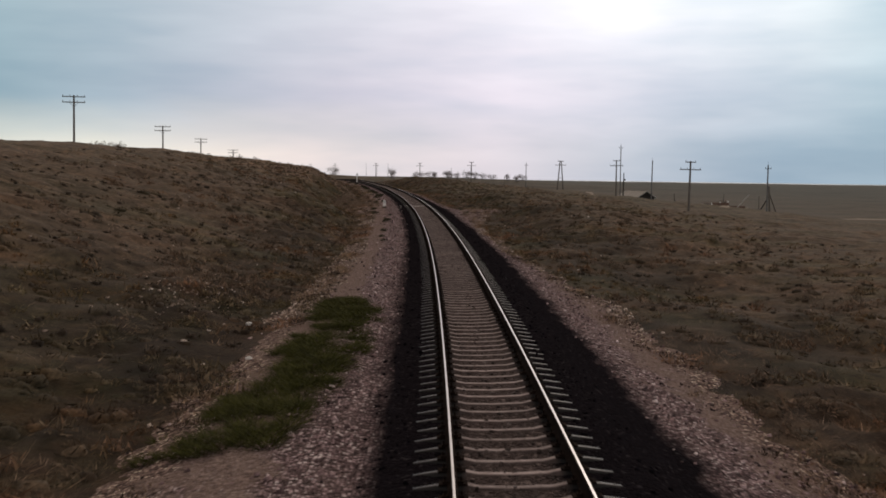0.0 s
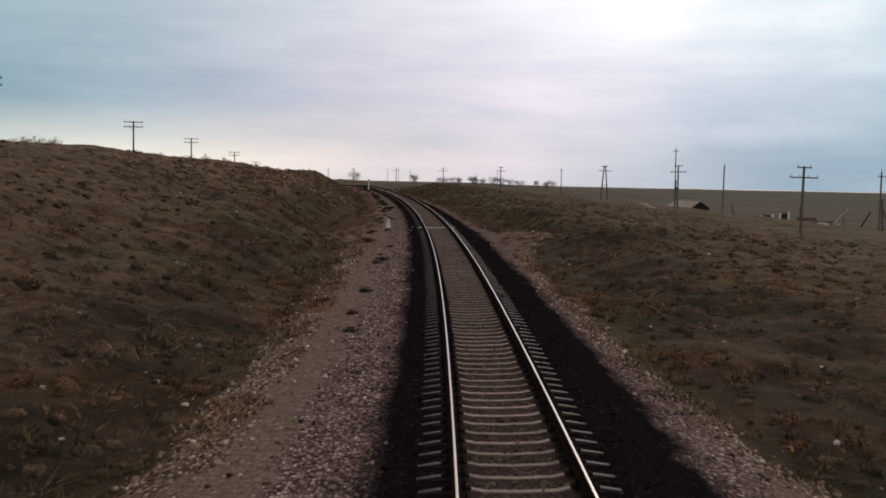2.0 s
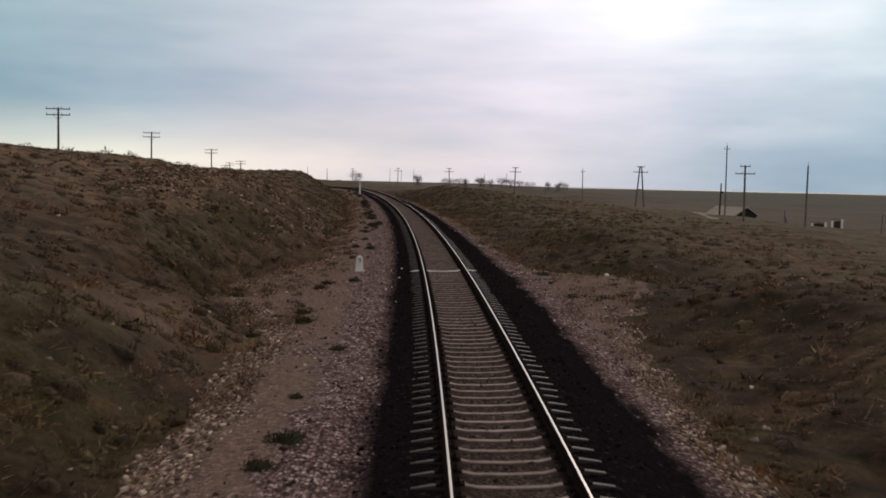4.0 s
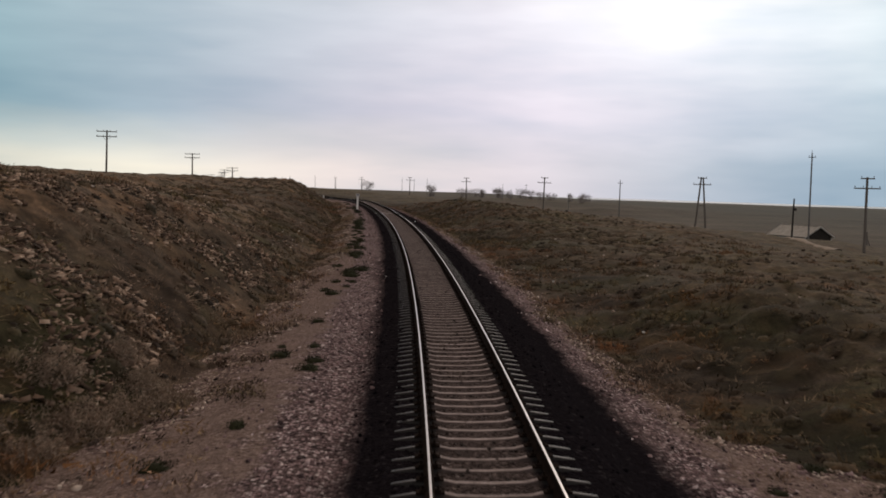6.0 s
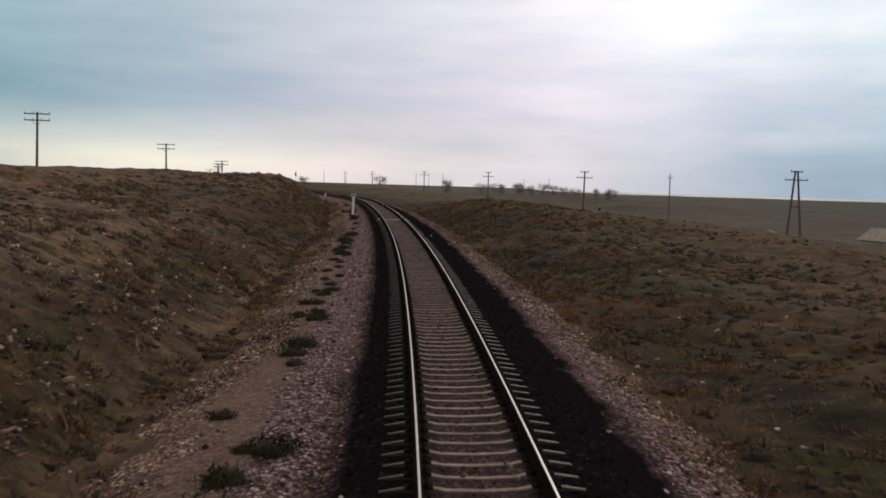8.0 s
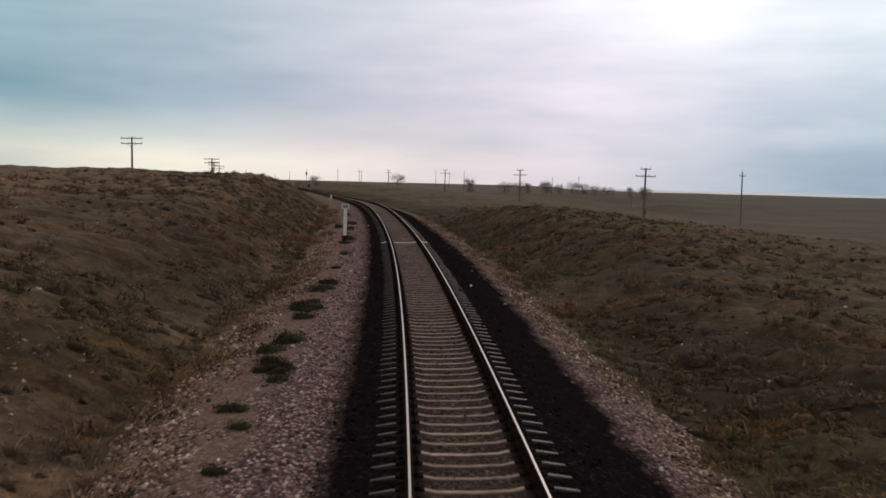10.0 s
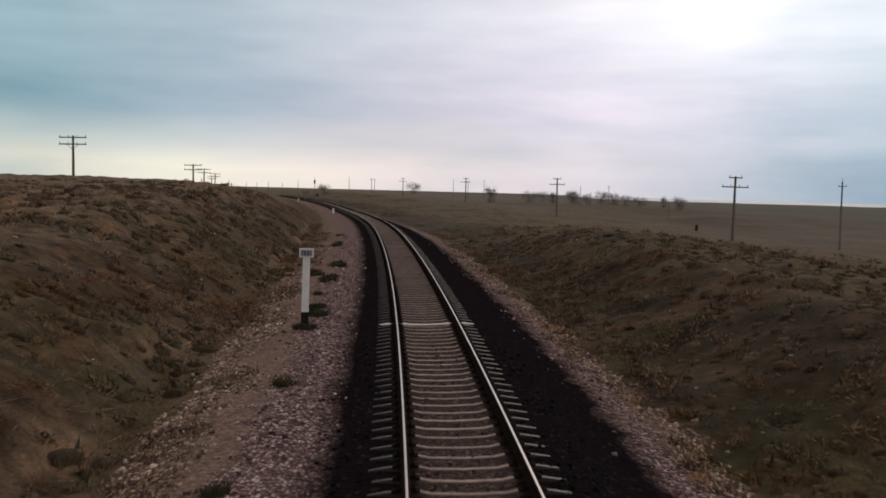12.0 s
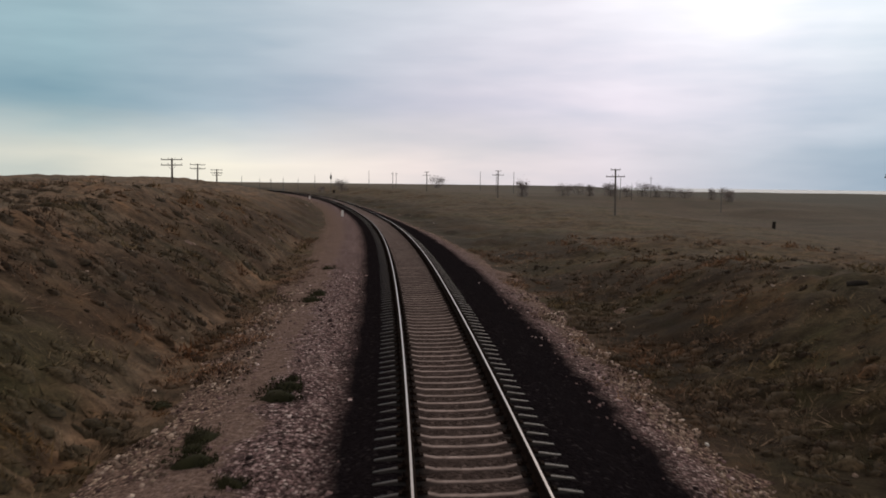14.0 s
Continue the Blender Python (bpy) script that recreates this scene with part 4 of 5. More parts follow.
# fresh green weeds at the start of the line
n = 2600
s_ = 14.8 + 16 * rng.random(n)
mid_o = np.interp(s_, [14.8, 18.8, 21.8, 25.8, 29.8, 30.8], [-4.3, -4.0, -3.5, -3.3, -3.5, -3.7])
o_ = mid_o + np.interp(s_, [14.8, 18.8, 21.8, 28.8, 30.8], [1.0, 1.15, 0.9, 0.85, 0.4]) * (2 * rng.random(n) - 1)
keep = fbm(s_ * 1.1, o_ * 1.6, 3, 141) > -0.22 + 0.35 * smooth((np.abs(o_ - mid_o) - 0.2) / 0.8)
s_, o_ = s_[keep], o_[keep]
k = len(s_)
weeds = blades("green_weeds", along(s_, o_, bed(s_, o_)), 0.06 + 0.09 * rng.random(k), 0.18 + 0.22 * rng.random(k), 44, BRIGHT_GREEN, rng, 0.010, 1.8)
tagged(weeds, "bright green weed patch on the gravel shoulder", "weeds", kind="stuff")


# ---------------------------------------------------------------- helpers for built things
def part(name, bm, mat, parent=None, label="", smooth_shade=False):
    me = bpy.data.meshes.new(name)
    bm.to_mesh(me)
    bm.free()
    for m in mat if isinstance(mat, (list, tuple)) else [mat]:
        me.materials.append(m)
    if smooth_shade:
        for p in me.polygons:
            p.use_smooth = True
    ob = new(name, me)
    if parent is not None:
        ob.parent = parent
    if label:
        tagged(ob, label)
    return ob


def box(bm, sx, sy, sz, at=(0, 0, 0), bevel=0.0, turn=None):
    m = Matrix.Translation(at) @ (turn or Matrix.Identity(4)) @ Matrix.Diagonal((sx, sy, sz, 1))
    r = bmesh.ops.create_cube(bm, size=1, matrix=m)
    if bevel:
        edges = {e for v in r["verts"] for e in v.link_edges}
        bmesh.ops.bevel(bm, geom=list(edges), offset=bevel, segments=1, affect="EDGES")
    return bm


def rod(bm, p0, p1, r0, r1, seg=10):
    p0, p1 = Vector(p0), Vector(p1)
    q = (p1 - p0).to_track_quat("Z", "Y").to_matrix().to_4x4()
    bmesh.ops.create_cone(bm, cap_ends=True, segments=seg, radius1=r0, radius2=r1, depth=(p1 - p0).length, matrix=Matrix.Translation((p0 + p1) / 2) @ q)
    return bm


def heading(s):
    return math.degrees(float(np.interp(s, SS, TH)))


def on_line(s, o, z):
    return Vector(along(np.array([s]), np.array([o]), np.array([z]))[0])


# ---------------------------------------------------------------- the railway track
track = new("railway_track")
tagged(track, "single railway track with concrete sleepers curving through steppe", "railway", "lengths of railway track")
track_on = new("railway_track")
tagged(track_on, "further length of railway track with oil-stained sleepers beside a kilometre post", "railway", "lengths of railway track")
JOIN = 170.3

RAIL = [(-0.016, 0.0), (0.016, 0.0), (0.029, -0.0015), (0.0365, -0.005), (0.0375, -0.014), (0.034, -0.036), (0.010, -0.046), (0.009, -0.142), (0.03, -0.155), (0.066, -0.166), (0.066, -0.178), (-0.066, -0.178), (-0.066, -0.166), (-0.03, -0.155), (-0.009, -0.142), (-0.010, -0.046), (-0.034, -0.036), (-0.0375, -0.014), (-0.0365, -0.005), (-0.029, -0.0015)]


def lay_rail(owner, rail_s, side):
    prof = np.array(RAIL)
    RS, RO = np.meshgrid(rail_s, prof[:, 0], indexing="ij")
    RZ = np.broadcast_to(prof[:, 1], RO.shape)
    off = side * 0.7975
    P = along(RS.ravel(), (RO + off).ravel(), (rail_z(RS) + RZ + CANT * off).ravel())
    c = len(prof)
    i = np.arange(len(rail_s) - 1)[:, None] * c
    j, k = np.arange(c)[None], (np.arange(c)[None] + 1) % c
    F = np.stack([i + j, i + j + c, i + k + c, i + k], -1).reshape(-1, 4)
    rail = link_mesh("rail", P, F, [STEEL, RUST], owner, label="steel rail with polished running surface")
    idx = np.broadcast_to(j, (len(rail_s) - 1, c)).reshape(-1)
    rail.data.polygons.foreach_set("material_index", np.where((idx == 0), 0, 1).astype(np.int32))


for side in (-1, 1):
    lay_rail(track, np.append(np.arange(-20, JOIN, 1.0), JOIN), side)
    lay_rail(track_on, np.concatenate([[JOIN], np.arange(171, 300, 1.0), np.arange(300, 561, 2.0)]), side)

SPACING = 0.545
SLEEPER_L = [-1.35, -1.30, -1.02, -0.62, -0.46, 0.0, 0.46, 0.62, 1.02, 1.30, 1.35]
SLEEPER_T = [-0.285, -0.236, -0.192, -0.186, -0.222, -0.236, -0.222, -0.186, -0.192, -0.236, -0.285]


def sleeper_arrays():
    rows = []
    for x, t in zip(SLEEPER_L, SLEEPER_T):
        w = 0.052 if abs(x) > 1.0 else 0.070
        foot = 0.045 if abs(x) > 1.0 else 0.060
        end = 0.02 if abs(x) > 1.34 else 0.0
        rows.append([(x, -w - foot + end, -0.40), (x, -w + end, t - 0.018), (x, -w + 0.015 + end, t), (x, w - 0.015 - end, t), (x, w - end, t - 0.018), (x, w + foot - end, -0.40)])
    V = np.array(rows).reshape(-1, 3)
    F = [[a * 6 + b, (a + 1) * 6 + b, (a + 1) * 6 + b + 1, a * 6 + b + 1] for a in range(len(rows) - 1) for b in range(5)]
    e = (len(rows) - 1) * 6
    F += [[0, 1, 4, 5], [1, 2, 3, 4], [e + 5, e + 4, e + 1, e], [e + 4, e + 3, e + 2, e + 1]]
    return V, np.array(F)[:, ::-1]


SV, SF = sleeper_arrays()


def fastening_mesh():
    bm = bmesh.new()
    box(bm, 0.36, 0.15, 0.02, (0, 0, -0.176))
    for sx in (-1, 1):
        box(bm, 0.07, 0.10, 0.03, (sx * 0.095, 0, -0.155))
        rod(bm, (sx * 0.10, 0, -0.15), (sx * 0.10, 0, -0.09), 0.014, 0.013, 6)
    me = bpy.data.meshes.new("rail_fastening")
    bm.to_mesh(me)
    bm.free()
    me.materials.append(RUST)
    return me


FASTENING = fastening_mesh()
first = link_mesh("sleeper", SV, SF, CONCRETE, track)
float_attribute(first, "across", np.abs(SV[:, 0]))
first_white = link_mesh("sleeper", SV, SF, WHITEWASH, track, label="sleeper painted white beside the marker post")
white_at = {round(98.3 / SPACING), round(198.9 / SPACING)}
rs = random.Random(4)
used = set()


def sleeper_pose(i):
    s = i * SPACING
    m = Matrix.Translation(on_line(s, 0, float(rail_z(s)))) @ pose(0, 0, 0, 0, -math.degrees(CANT), heading(s) + rs.uniform(-0.5, 0.5))
    return m @ Matrix.Translation((rs.uniform(-0.012, 0.012), rs.uniform(-0.012, 0.012), rs.uniform(-0.004, 0.002)))


def place_sleeper(i):
    src = first_white if i in white_at else first
    if src not in used:
        used.add(src)
        ob = src
    else:
        ob = bpy.data.objects.new("sleeper", src.data)
        scene.collection.objects.link(ob)
        if i in white_at:
            tagged(ob, "sleeper painted white beside the marker post")
    ob.parent = track if i * SPACING < JOIN else track_on
    ob.matrix_basis = sleeper_pose(i)
    for sx in (-1, 1):
        f = bpy.data.objects.new("rail_fastening", FASTENING)
        scene.collection.objects.link(f)
        f.parent = ob
        f.matrix_basis = Matrix.Translation((sx * 0.7975, 0, 0))


I0, I1 = 12, 520
for i in sorted(set(range(I0, I1)) | {k for k in white_at if k >= I1}):
    place_sleeper(i)
# the sleepers further along the line
rest_V, rest_F = [], []
for i in range(I1, int(520 / SPACING)):
    if i in white_at:
        continue
    M = np.array(sleeper_pose(i))
    rest_F.append(SF + len(SV) * len(rest_V))
    rest_V.append(SV @ M[:3, :3].T + M[:3, 3])
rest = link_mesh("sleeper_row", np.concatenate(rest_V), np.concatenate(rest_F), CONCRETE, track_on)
float_attribute(rest, "across", np.tile(np.abs(SV[:, 0]), len(rest_V)))
tagged(rest, "concrete sleepers further along the line", kind="stuff")


# ---------------------------------------------------------------- marker posts
def lettering(name, text, size, mat, parent, m, label):
    cu = bpy.data.curves.new(name, "FONT")
    cu.body, cu.size, cu.extrude, cu.align_x, cu.align_y = text, size, 0.003, "CENTER", "CENTER"
    tmp = bpy.data.objects.new(name, cu)
    scene.collection.objects.link(tmp)
    me = bpy.data.meshes.new_from_object(tmp.evaluated_get(bpy.context.evaluated_depsgraph_get()))
    bpy.data.objects.remove(tmp)
    me.materials.append(mat)
    ob = new(name, me)
    ob.parent, ob.matrix_basis = parent, m
    return tagged(ob, label)


def picket_post(s, o, tall=0.72, text="", lean=0.0):
    e = new("picket_post")
    bm = bmesh.new()
    outline = [(-0.17, -0.1), (0.17, -0.1), (0.155, 0.02), (0.125, tall * 0.62), (0.12, tall - 0.10), (0.085, tall - 0.03), (0.03, tall), (-0.03, tall), (-0.085, tall - 0.03), (-0.12, tall - 0.10), (-0.125, tall * 0.62), (-0.155, 0.02)]
    front = [bm.verts.new((x, -0.07, z)) for x, z in outline]
    back = [bm.verts.new((x, 0.07, z)) for x, z in outline]
    bm.faces.new(front)
    bm.faces.new(back[::-1])
    k = len(outline)
    for i in range(k):
        bm.faces.new((front[(i + 1) % k], front[i], back[i], back[(i + 1) % k]))
    bmesh.ops.bevel(bm, geom=[ed for ed in bm.edges], offset=0.008, segments=1, affect="EDGES")
    part("post", bm, WHITEWASH, e)
    if text:
        bm = bmesh.new()
        box(bm, 0.15, 0.012, 0.22, (0, -0.073, tall - 0.18), 0.004)
        part("number_panel", bm, LITTER, e, "greyish recessed number panel")
        lettering("number", text, 0.23, INK, e, pose(0, -0.080, tall - 0.18, 90, 0, 0), "dark painted number")
    g = float(bed(np.array([s]), np.array([o]))[0])
    e.matrix_basis = Matrix.Translation(on_line(s, o, g)) @ pose(0, 0, 0, 0, lean, heading(s) + 4)
    tagged(e, "small whitewashed concrete picket post on the gravel shoulder", "marker post", "track marker posts")
    return e


picket_post(97.65, -3.25, 0.60, "9", 1.0)
picket_post(311.0, -2.9, 0.70)
picket_post(407.0, -3.5, 0.70)


def kilometre_post(s, o):
    e = new("kilometre_post")
    bm = bmesh.new()
    box(bm, 0.19, 0.16, 1.60, (0, 0, 1.18), 0.012)
    part("shaft", bm, WHITEWASH, e)
    bm = bmesh.new()
    box(bm, 0.196, 0.166, 0.50, (0, 0, 0.17), 0.012)
    part("foot", bm, BLACK_PAINT, e, "black-painted foot")
    bm = bmesh.new()
    box(bm, 0.375, 0.05, 0.235, (0, -0.1, 1.97), 0.006)
    plate = part("number_plate", bm, WHITEWASH, e, "white number plate with dark rim")
    bm = bmesh.new()
    box(bm, 0.315, 0.006, 0.175, (0, -0.1255, 1.97), 0.001)
    part("plate_field", bm, PLATE_GREY, plate, "light grey field of the number plate")
    for i, (w, x) in enumerate(((0.035, -0.105), (0.055, -0.04), (0.055, 0.04), (0.03, 0.105))):
        bm = bmesh.new()
        box(bm, w, 0.006, 0.125, (x, -0.1295, 1.97), 0.001)
        part("digit_bar", bm, INK, plate, "dark painted bar")
    for k in range(14):
        a, r = k * 0.45 + rs.uniform(-0.1, 0.1), rs.uniform(0.15, 0.3)
        bm = bmesh.new()
        box(bm, rs.uniform(0.05, 0.1), rs.uniform(0.05, 0.1), rs.uniform(0.04, 0.08), (r * math.cos(a), r * math.sin(a), 0.0), 0.012, pose(0, 0, 0, 0, 0, rs.uniform(0, 180)))
        part("foot_stone", bm, STONE_TAR, e, "dark stone heaped against the foot")
    g = float(bed(np.array([s]), np.array([o]))[0])
    e.matrix_basis = Matrix.Translation(on_line(s, o, g)) @ pose(0, 0, 0, 0, 0.6, heading(s) + 3)
    tagged(e, "tall whitewashed kilometre post with a black foot", "marker post", "track marker posts")


kilometre_post(198.25, -3.22)


# ---------------------------------------------------------------- telegraph poles
def crossarm(e, z, width, count, y=0.1):
    bm = bmesh.new()
    box(bm, width, 0.09, 0.11, (0, -y, z), 0.008)
    arm = part("crossarm", bm, WOOD, e)
    for i in range(count):
        x = -width / 2 + 0.08 + (width - 0.16) * i / (count - 1)
        bm = bmesh.new()
        rod(bm, (x, -y, z + 0.05), (x, -y, z + 0.13), 0.012, 0.012, 6)
        rod(bm, (x, -y, z + 0.11), (x, -y, z + 0.22), 0.045, 0.032, 8)
        part("insulator", bm, POLE_CONCRETE, arm, "grey porcelain insulator")
    return arm


def hill_pole(height):
    e = new("telegraph_pole")
    bm = bmesh.new()
    rod(bm, (0, 0, -0.6), (0, 0, height), 0.14, 0.10, 12)
    part("pole", bm, WOOD, e, smooth_shade=False)
    crossarm(e, height - 0.18, 2.6, 4)
    crossarm(e, height - 0.82, 2.6, 4)
    for sx in (-1, 1):
        bm = bmesh.new()
        rod(bm, (sx * 0.55, -0.1, height - 0.84), (0, -0.08, height - 1.35), 0.016, 0.016, 6)
        part("brace", bm, WOOD, e)
    return tagged(e, "tall wooden telegraph pole with two wide crossarms", "telegraph pole", "poles along the hill")


def plain_pole(height, twin=False):
    e = new("telegraph_pole")
    legs = ((-0.75, -0.12), (0.75, 0.12)) if twin else ((0, 0),)
    for x0, x1 in legs:
        bm = bmesh.new()
        rod(bm, (x0, 0, -0.5), (x1, 0, height), 0.14, 0.10, 12)
        part("leg" if twin else "pole", bm, WOOD, e)
    crossarm(e, height - 0.12, 1.25, 2)
    crossarm(e, height - 0.98, 2.4, 4)
    if twin:
        bm = bmesh.new()
        box(bm, 0.95, 0.08, 0.1, (0, 0.12, height * 0.45), 0.008)
        part("tie_beam", bm, WOOD, e)
        return tagged(e, "A-frame wooden telegraph pole with two crossarms", "telegraph pole", "poles on the plain")
    return tagged(e, "wooden telegraph pole with short upper and long lower crossarm", "telegraph pole", "poles on the plain")


def bare_pole(height, arm=True, r=0.12):
    e = new("power_pole")
    bm = bmesh.new()
    rod(bm, (0, 0, -0.5), (0, 0, height - 0.4), r, r * 0.7, 12)
    part("pole", bm, POLE_CONCRETE, e)
    if arm:
        bm = bmesh.new()
        box(bm, 0.9, 0.07, 0.07, (0, -0.1, height - 0.95), 0.006)
        a = part("crossarm", bm, RUST, e)
        for x in (-0.4, 0.4):
            bm = bmesh.new()
            rod(bm, (x, -0.1, height - 0.93), (x, -0.1, height - 0.70), 0.04, 0.03, 8)
            part("insulator", bm, POLE_CONCRETE, a, "grey porcelain insulator")
    bm = bmesh.new()
    rod(bm, (0, 0, height - 0.45), (0, 0, height), 0.025, 0.02, 6)
    part("top_pin", bm, RUST, e)
    return tagged(e, "slender grey concrete power pole", "power pole", "power poles on the plain")


def stand(ob, x, y, turn=0.0, lean=0.0, sink=0.0):
    ob.matrix_basis = Matrix.Translation((x, y, land_at(x, y) - sink)) @ pose(0, 0, 0, 0, lean, turn)
    return ob


HILL = [(-43.8, 118.4, 12.6), (-46.8, 166.9, 11.5), (-52.0, 215.0, 11.2), (-55.1, 263.7, 10.1), (-60.3, 312.8, 8.7), (-74.5, 360.0, 8.9), (-87.5, 407.0, 8.6), (-104.0, 455.0, 8.4)]
for x, y, top_z in HILL:
    stand(hill_pole(top_z - land_at(x, y)), x, y, rs.uniform(2, 9), rs.uniform(-0.8, 0.8))
PLAIN = [(27.7, 116.3, 5.95, 0), (29.9, 176.6, 7.1, 0), (25.7, 223.3, 7.7, 1), (7.2, 265.8, 7.8, 0), (-7.5, 326.6, 8.2, 0), (-27.1, 409.1, 9.0, 0), (-50.0, 470.0, 9.3, 0)]
for x, y, top_z, twin in PLAIN:
    stand(plain_pole(top_z - land_at(x, y), bool(twin)), x, y, rs.uniform(-4, 8), rs.uniform(-0.8, 0.8))
for x, y, top_z, arm in [(37.7, 215.9, 11.4, True), (23.7, 288.7, 8.4, True), (34.5, 169.0, 7.4, False), (45.8, 144.0, 6.5, True)]:
    stand(bare_pole(top_z - land_at(x, y), arm), x, y, rs.uniform(-10, 10), rs.uniform(-0.5, 0.5))


# ---------------------------------------------------------------- plants on the shoulder
def tuft_mesh(name, rng, count, h, r, mat, width):
    a = fuzz(name, np.zeros((1, 3)), np.array([r]), np.array([h]), count, width, mat, rng)
    heart = domes("heart", np.zeros((1, 3)), np.array([r * 0.8]), np.array([h * 0.7]), mat, rng, 9)
    bm = bmesh.new()
    bm.from_mesh(a.data)
    bm.from_mesh(heart.data)
    bm.to_mesh(a.data)
    bm.free()
    bpy.data.objects.remove(heart)
    return a


TUFTS = [(54.2, -3.11), (57.1, -3.3), (62.3, -3.26), (72.2, -3.3), (73.4, -3.11), (76.3, -3.3), (80.9, -2.92), (92.9, -4.36), (94.5, -3.3), (94.3, -5.61), (99.1, -5.21), (103.7, -3.78), (108.3, -3.11), (109.3, -3.06), (110.1, -3.88), (111.2, -3.98), (110.9, -3.21), (115.2, -3.5), (121.6, -3.5), (122.8, -3.83), (123.8, -3.16), (125.2, -3.02), (125.3, -3.59), (127.6, -3.11), (128.9, -3.26), (130.3, -3.21), (132.4, -3.88), (136.5, -3.16), (137.6, -3.3), (138.8, -3.21), (143.3, -3.21), (144.3, -3.3), (146.1, -3.4), (150.7, -3.3), (153.3, -3.11), (157.2, -3.3), (160.6, -3.5), (163.7, -3.3), (167.2, -3.4), (170.9, -3.4), (172.4, -3.5), (173.8, -3.35), (176.6, -3.4), (177.2, -3.16), (178.9, -3.16), (181.8, -3.98), (184.2, -3.16), (190.8, -3.02), (200.5, -3.02), (202.1, -3.11), (210.1, -3.16), (211.4, -3.06), (212.5, -3.78), (213.9, -3.88), (216.3, -3.02), (217.8, -2.92), (229.6, -3.4), (230.9, -3.3), (239.8, -3.35), (93.5, 5.5), (97.1, 4.1), (99.1, 4.7), (102.2, 4.3), (112.4, 4.2)]
TUFTS += [(210.2, -3.2), (209.6, -3.3), (213.3, -3.9), (217.1, -3.0), (216.9, -5.2), (172.6, -3.5), (173.2, -3.4), (172.0, -3.3), (149.1, -3.3), (148.2, -3.4), (130.3, -2.8), (205.5, -3.3), (198.0, -3.2)]
TUFTS += [(rs.uniform(138, 167), -rs.uniform(3.1, 3.75)) for k in range(18)]
TUFTS += [(rs.uniform(84, 103), -rs.uniform(4.0, 7.4)) for k in range(24)] + [(rs.uniform(92, 104), rs.uniform(4.2, 6.8)) for k in range(11)]
variants = []
for k in range(5):
    ob = tuft_mesh("weed_tuft", rng, 620, 0.10 + 0.012 * k, 0.15 + 0.025 * k, GREEN, 0.11)
    variants.append(tagged(ob, "dark green low weed tuft on the gravel shoulder", "weed tuft", "weed tufts beside the track"))
for i, (s, o) in enumerate(TUFTS):
    src = variants[i % 5]
    g = float(bed(np.array([s]), np.array([o]))[0]) if abs(o) < 4.6 else float(turf(s, o))
    sc = (0.75 + 0.6 * rs.random()) * (1.3 if 127 < s < 146 else 1.35 if s > 165 else 1.0)
    m = Matrix.Translation(on_line(s, o, g)) @ pose(0, 0, 0, 0, 0, rs.uniform(0, 360)) @ Matrix.Diagonal((sc * 1.25, sc, sc, 1))
    if i < 5:
        src.matrix_basis = m
    else:
        ob = bpy.data.objects.new("weed_tuft", src.data)
        scene.collection.objects.link(ob)
        ob.matrix_basis = m
        tagged(ob, "dark green low weed tuft on the gravel shoulder", "weed tuft", "weed tufts beside the track")


# dry bushes on the gravel fan and at the slope foot
BUSHES = [(104.0, -6.4, 0.6), (106.3, -5.5, 0.45), (101.6, -7.4, 0.65), (99.4, -7.9, 0.5), (93.6, -7.7, 0.5), (105.2, -5.9, 0.5), (107.2, -6.6, 0.4), (97.0, -8.2, 0.45), (102.6, -6.5, 0.4), (100.4, -6.9, 0.35), (98.3, -7.2, 0.32), (104.9, -7.1, 0.55), (106.6, -6.1, 0.42), (89.5, -7.2, 0.35)]
for i, (s, o, r) in enumerate(BUSHES):
    ob = fuzz("dry_bush", np.zeros((1, 3)), np.array([r * 1.25]), np.array([r * 0.95]), 4200, 0.045, BUSH, rng)
    g = float(turf(s, o))
    ob.matrix_basis = Matrix.Translation(on_line(s, o, g)) @ pose(0, 0, 0, 0, 0, 40 * i)
    tagged(ob, "light brown rounded dry bush at the slope foot", "bush", "dry bushes at the slope foot")


# two bushes on the crest of the hill
for i, (x, y) in enumerate(((-43.5, 124.5), (-41.0, 125.5), (-42.4, 124.8))):
    ob = fuzz("crest_bush", np.zeros((1, 3)), np.array([1.2]), np.array([1.0]), 1200, 0.08, SHRUB, rng)
    ob.matrix_basis = Matrix.Translation((x, y, land_at(x, y)))
    tagged(ob, "rounded grey-brown bush on the hill crest", "bush", "bushes on the crest")


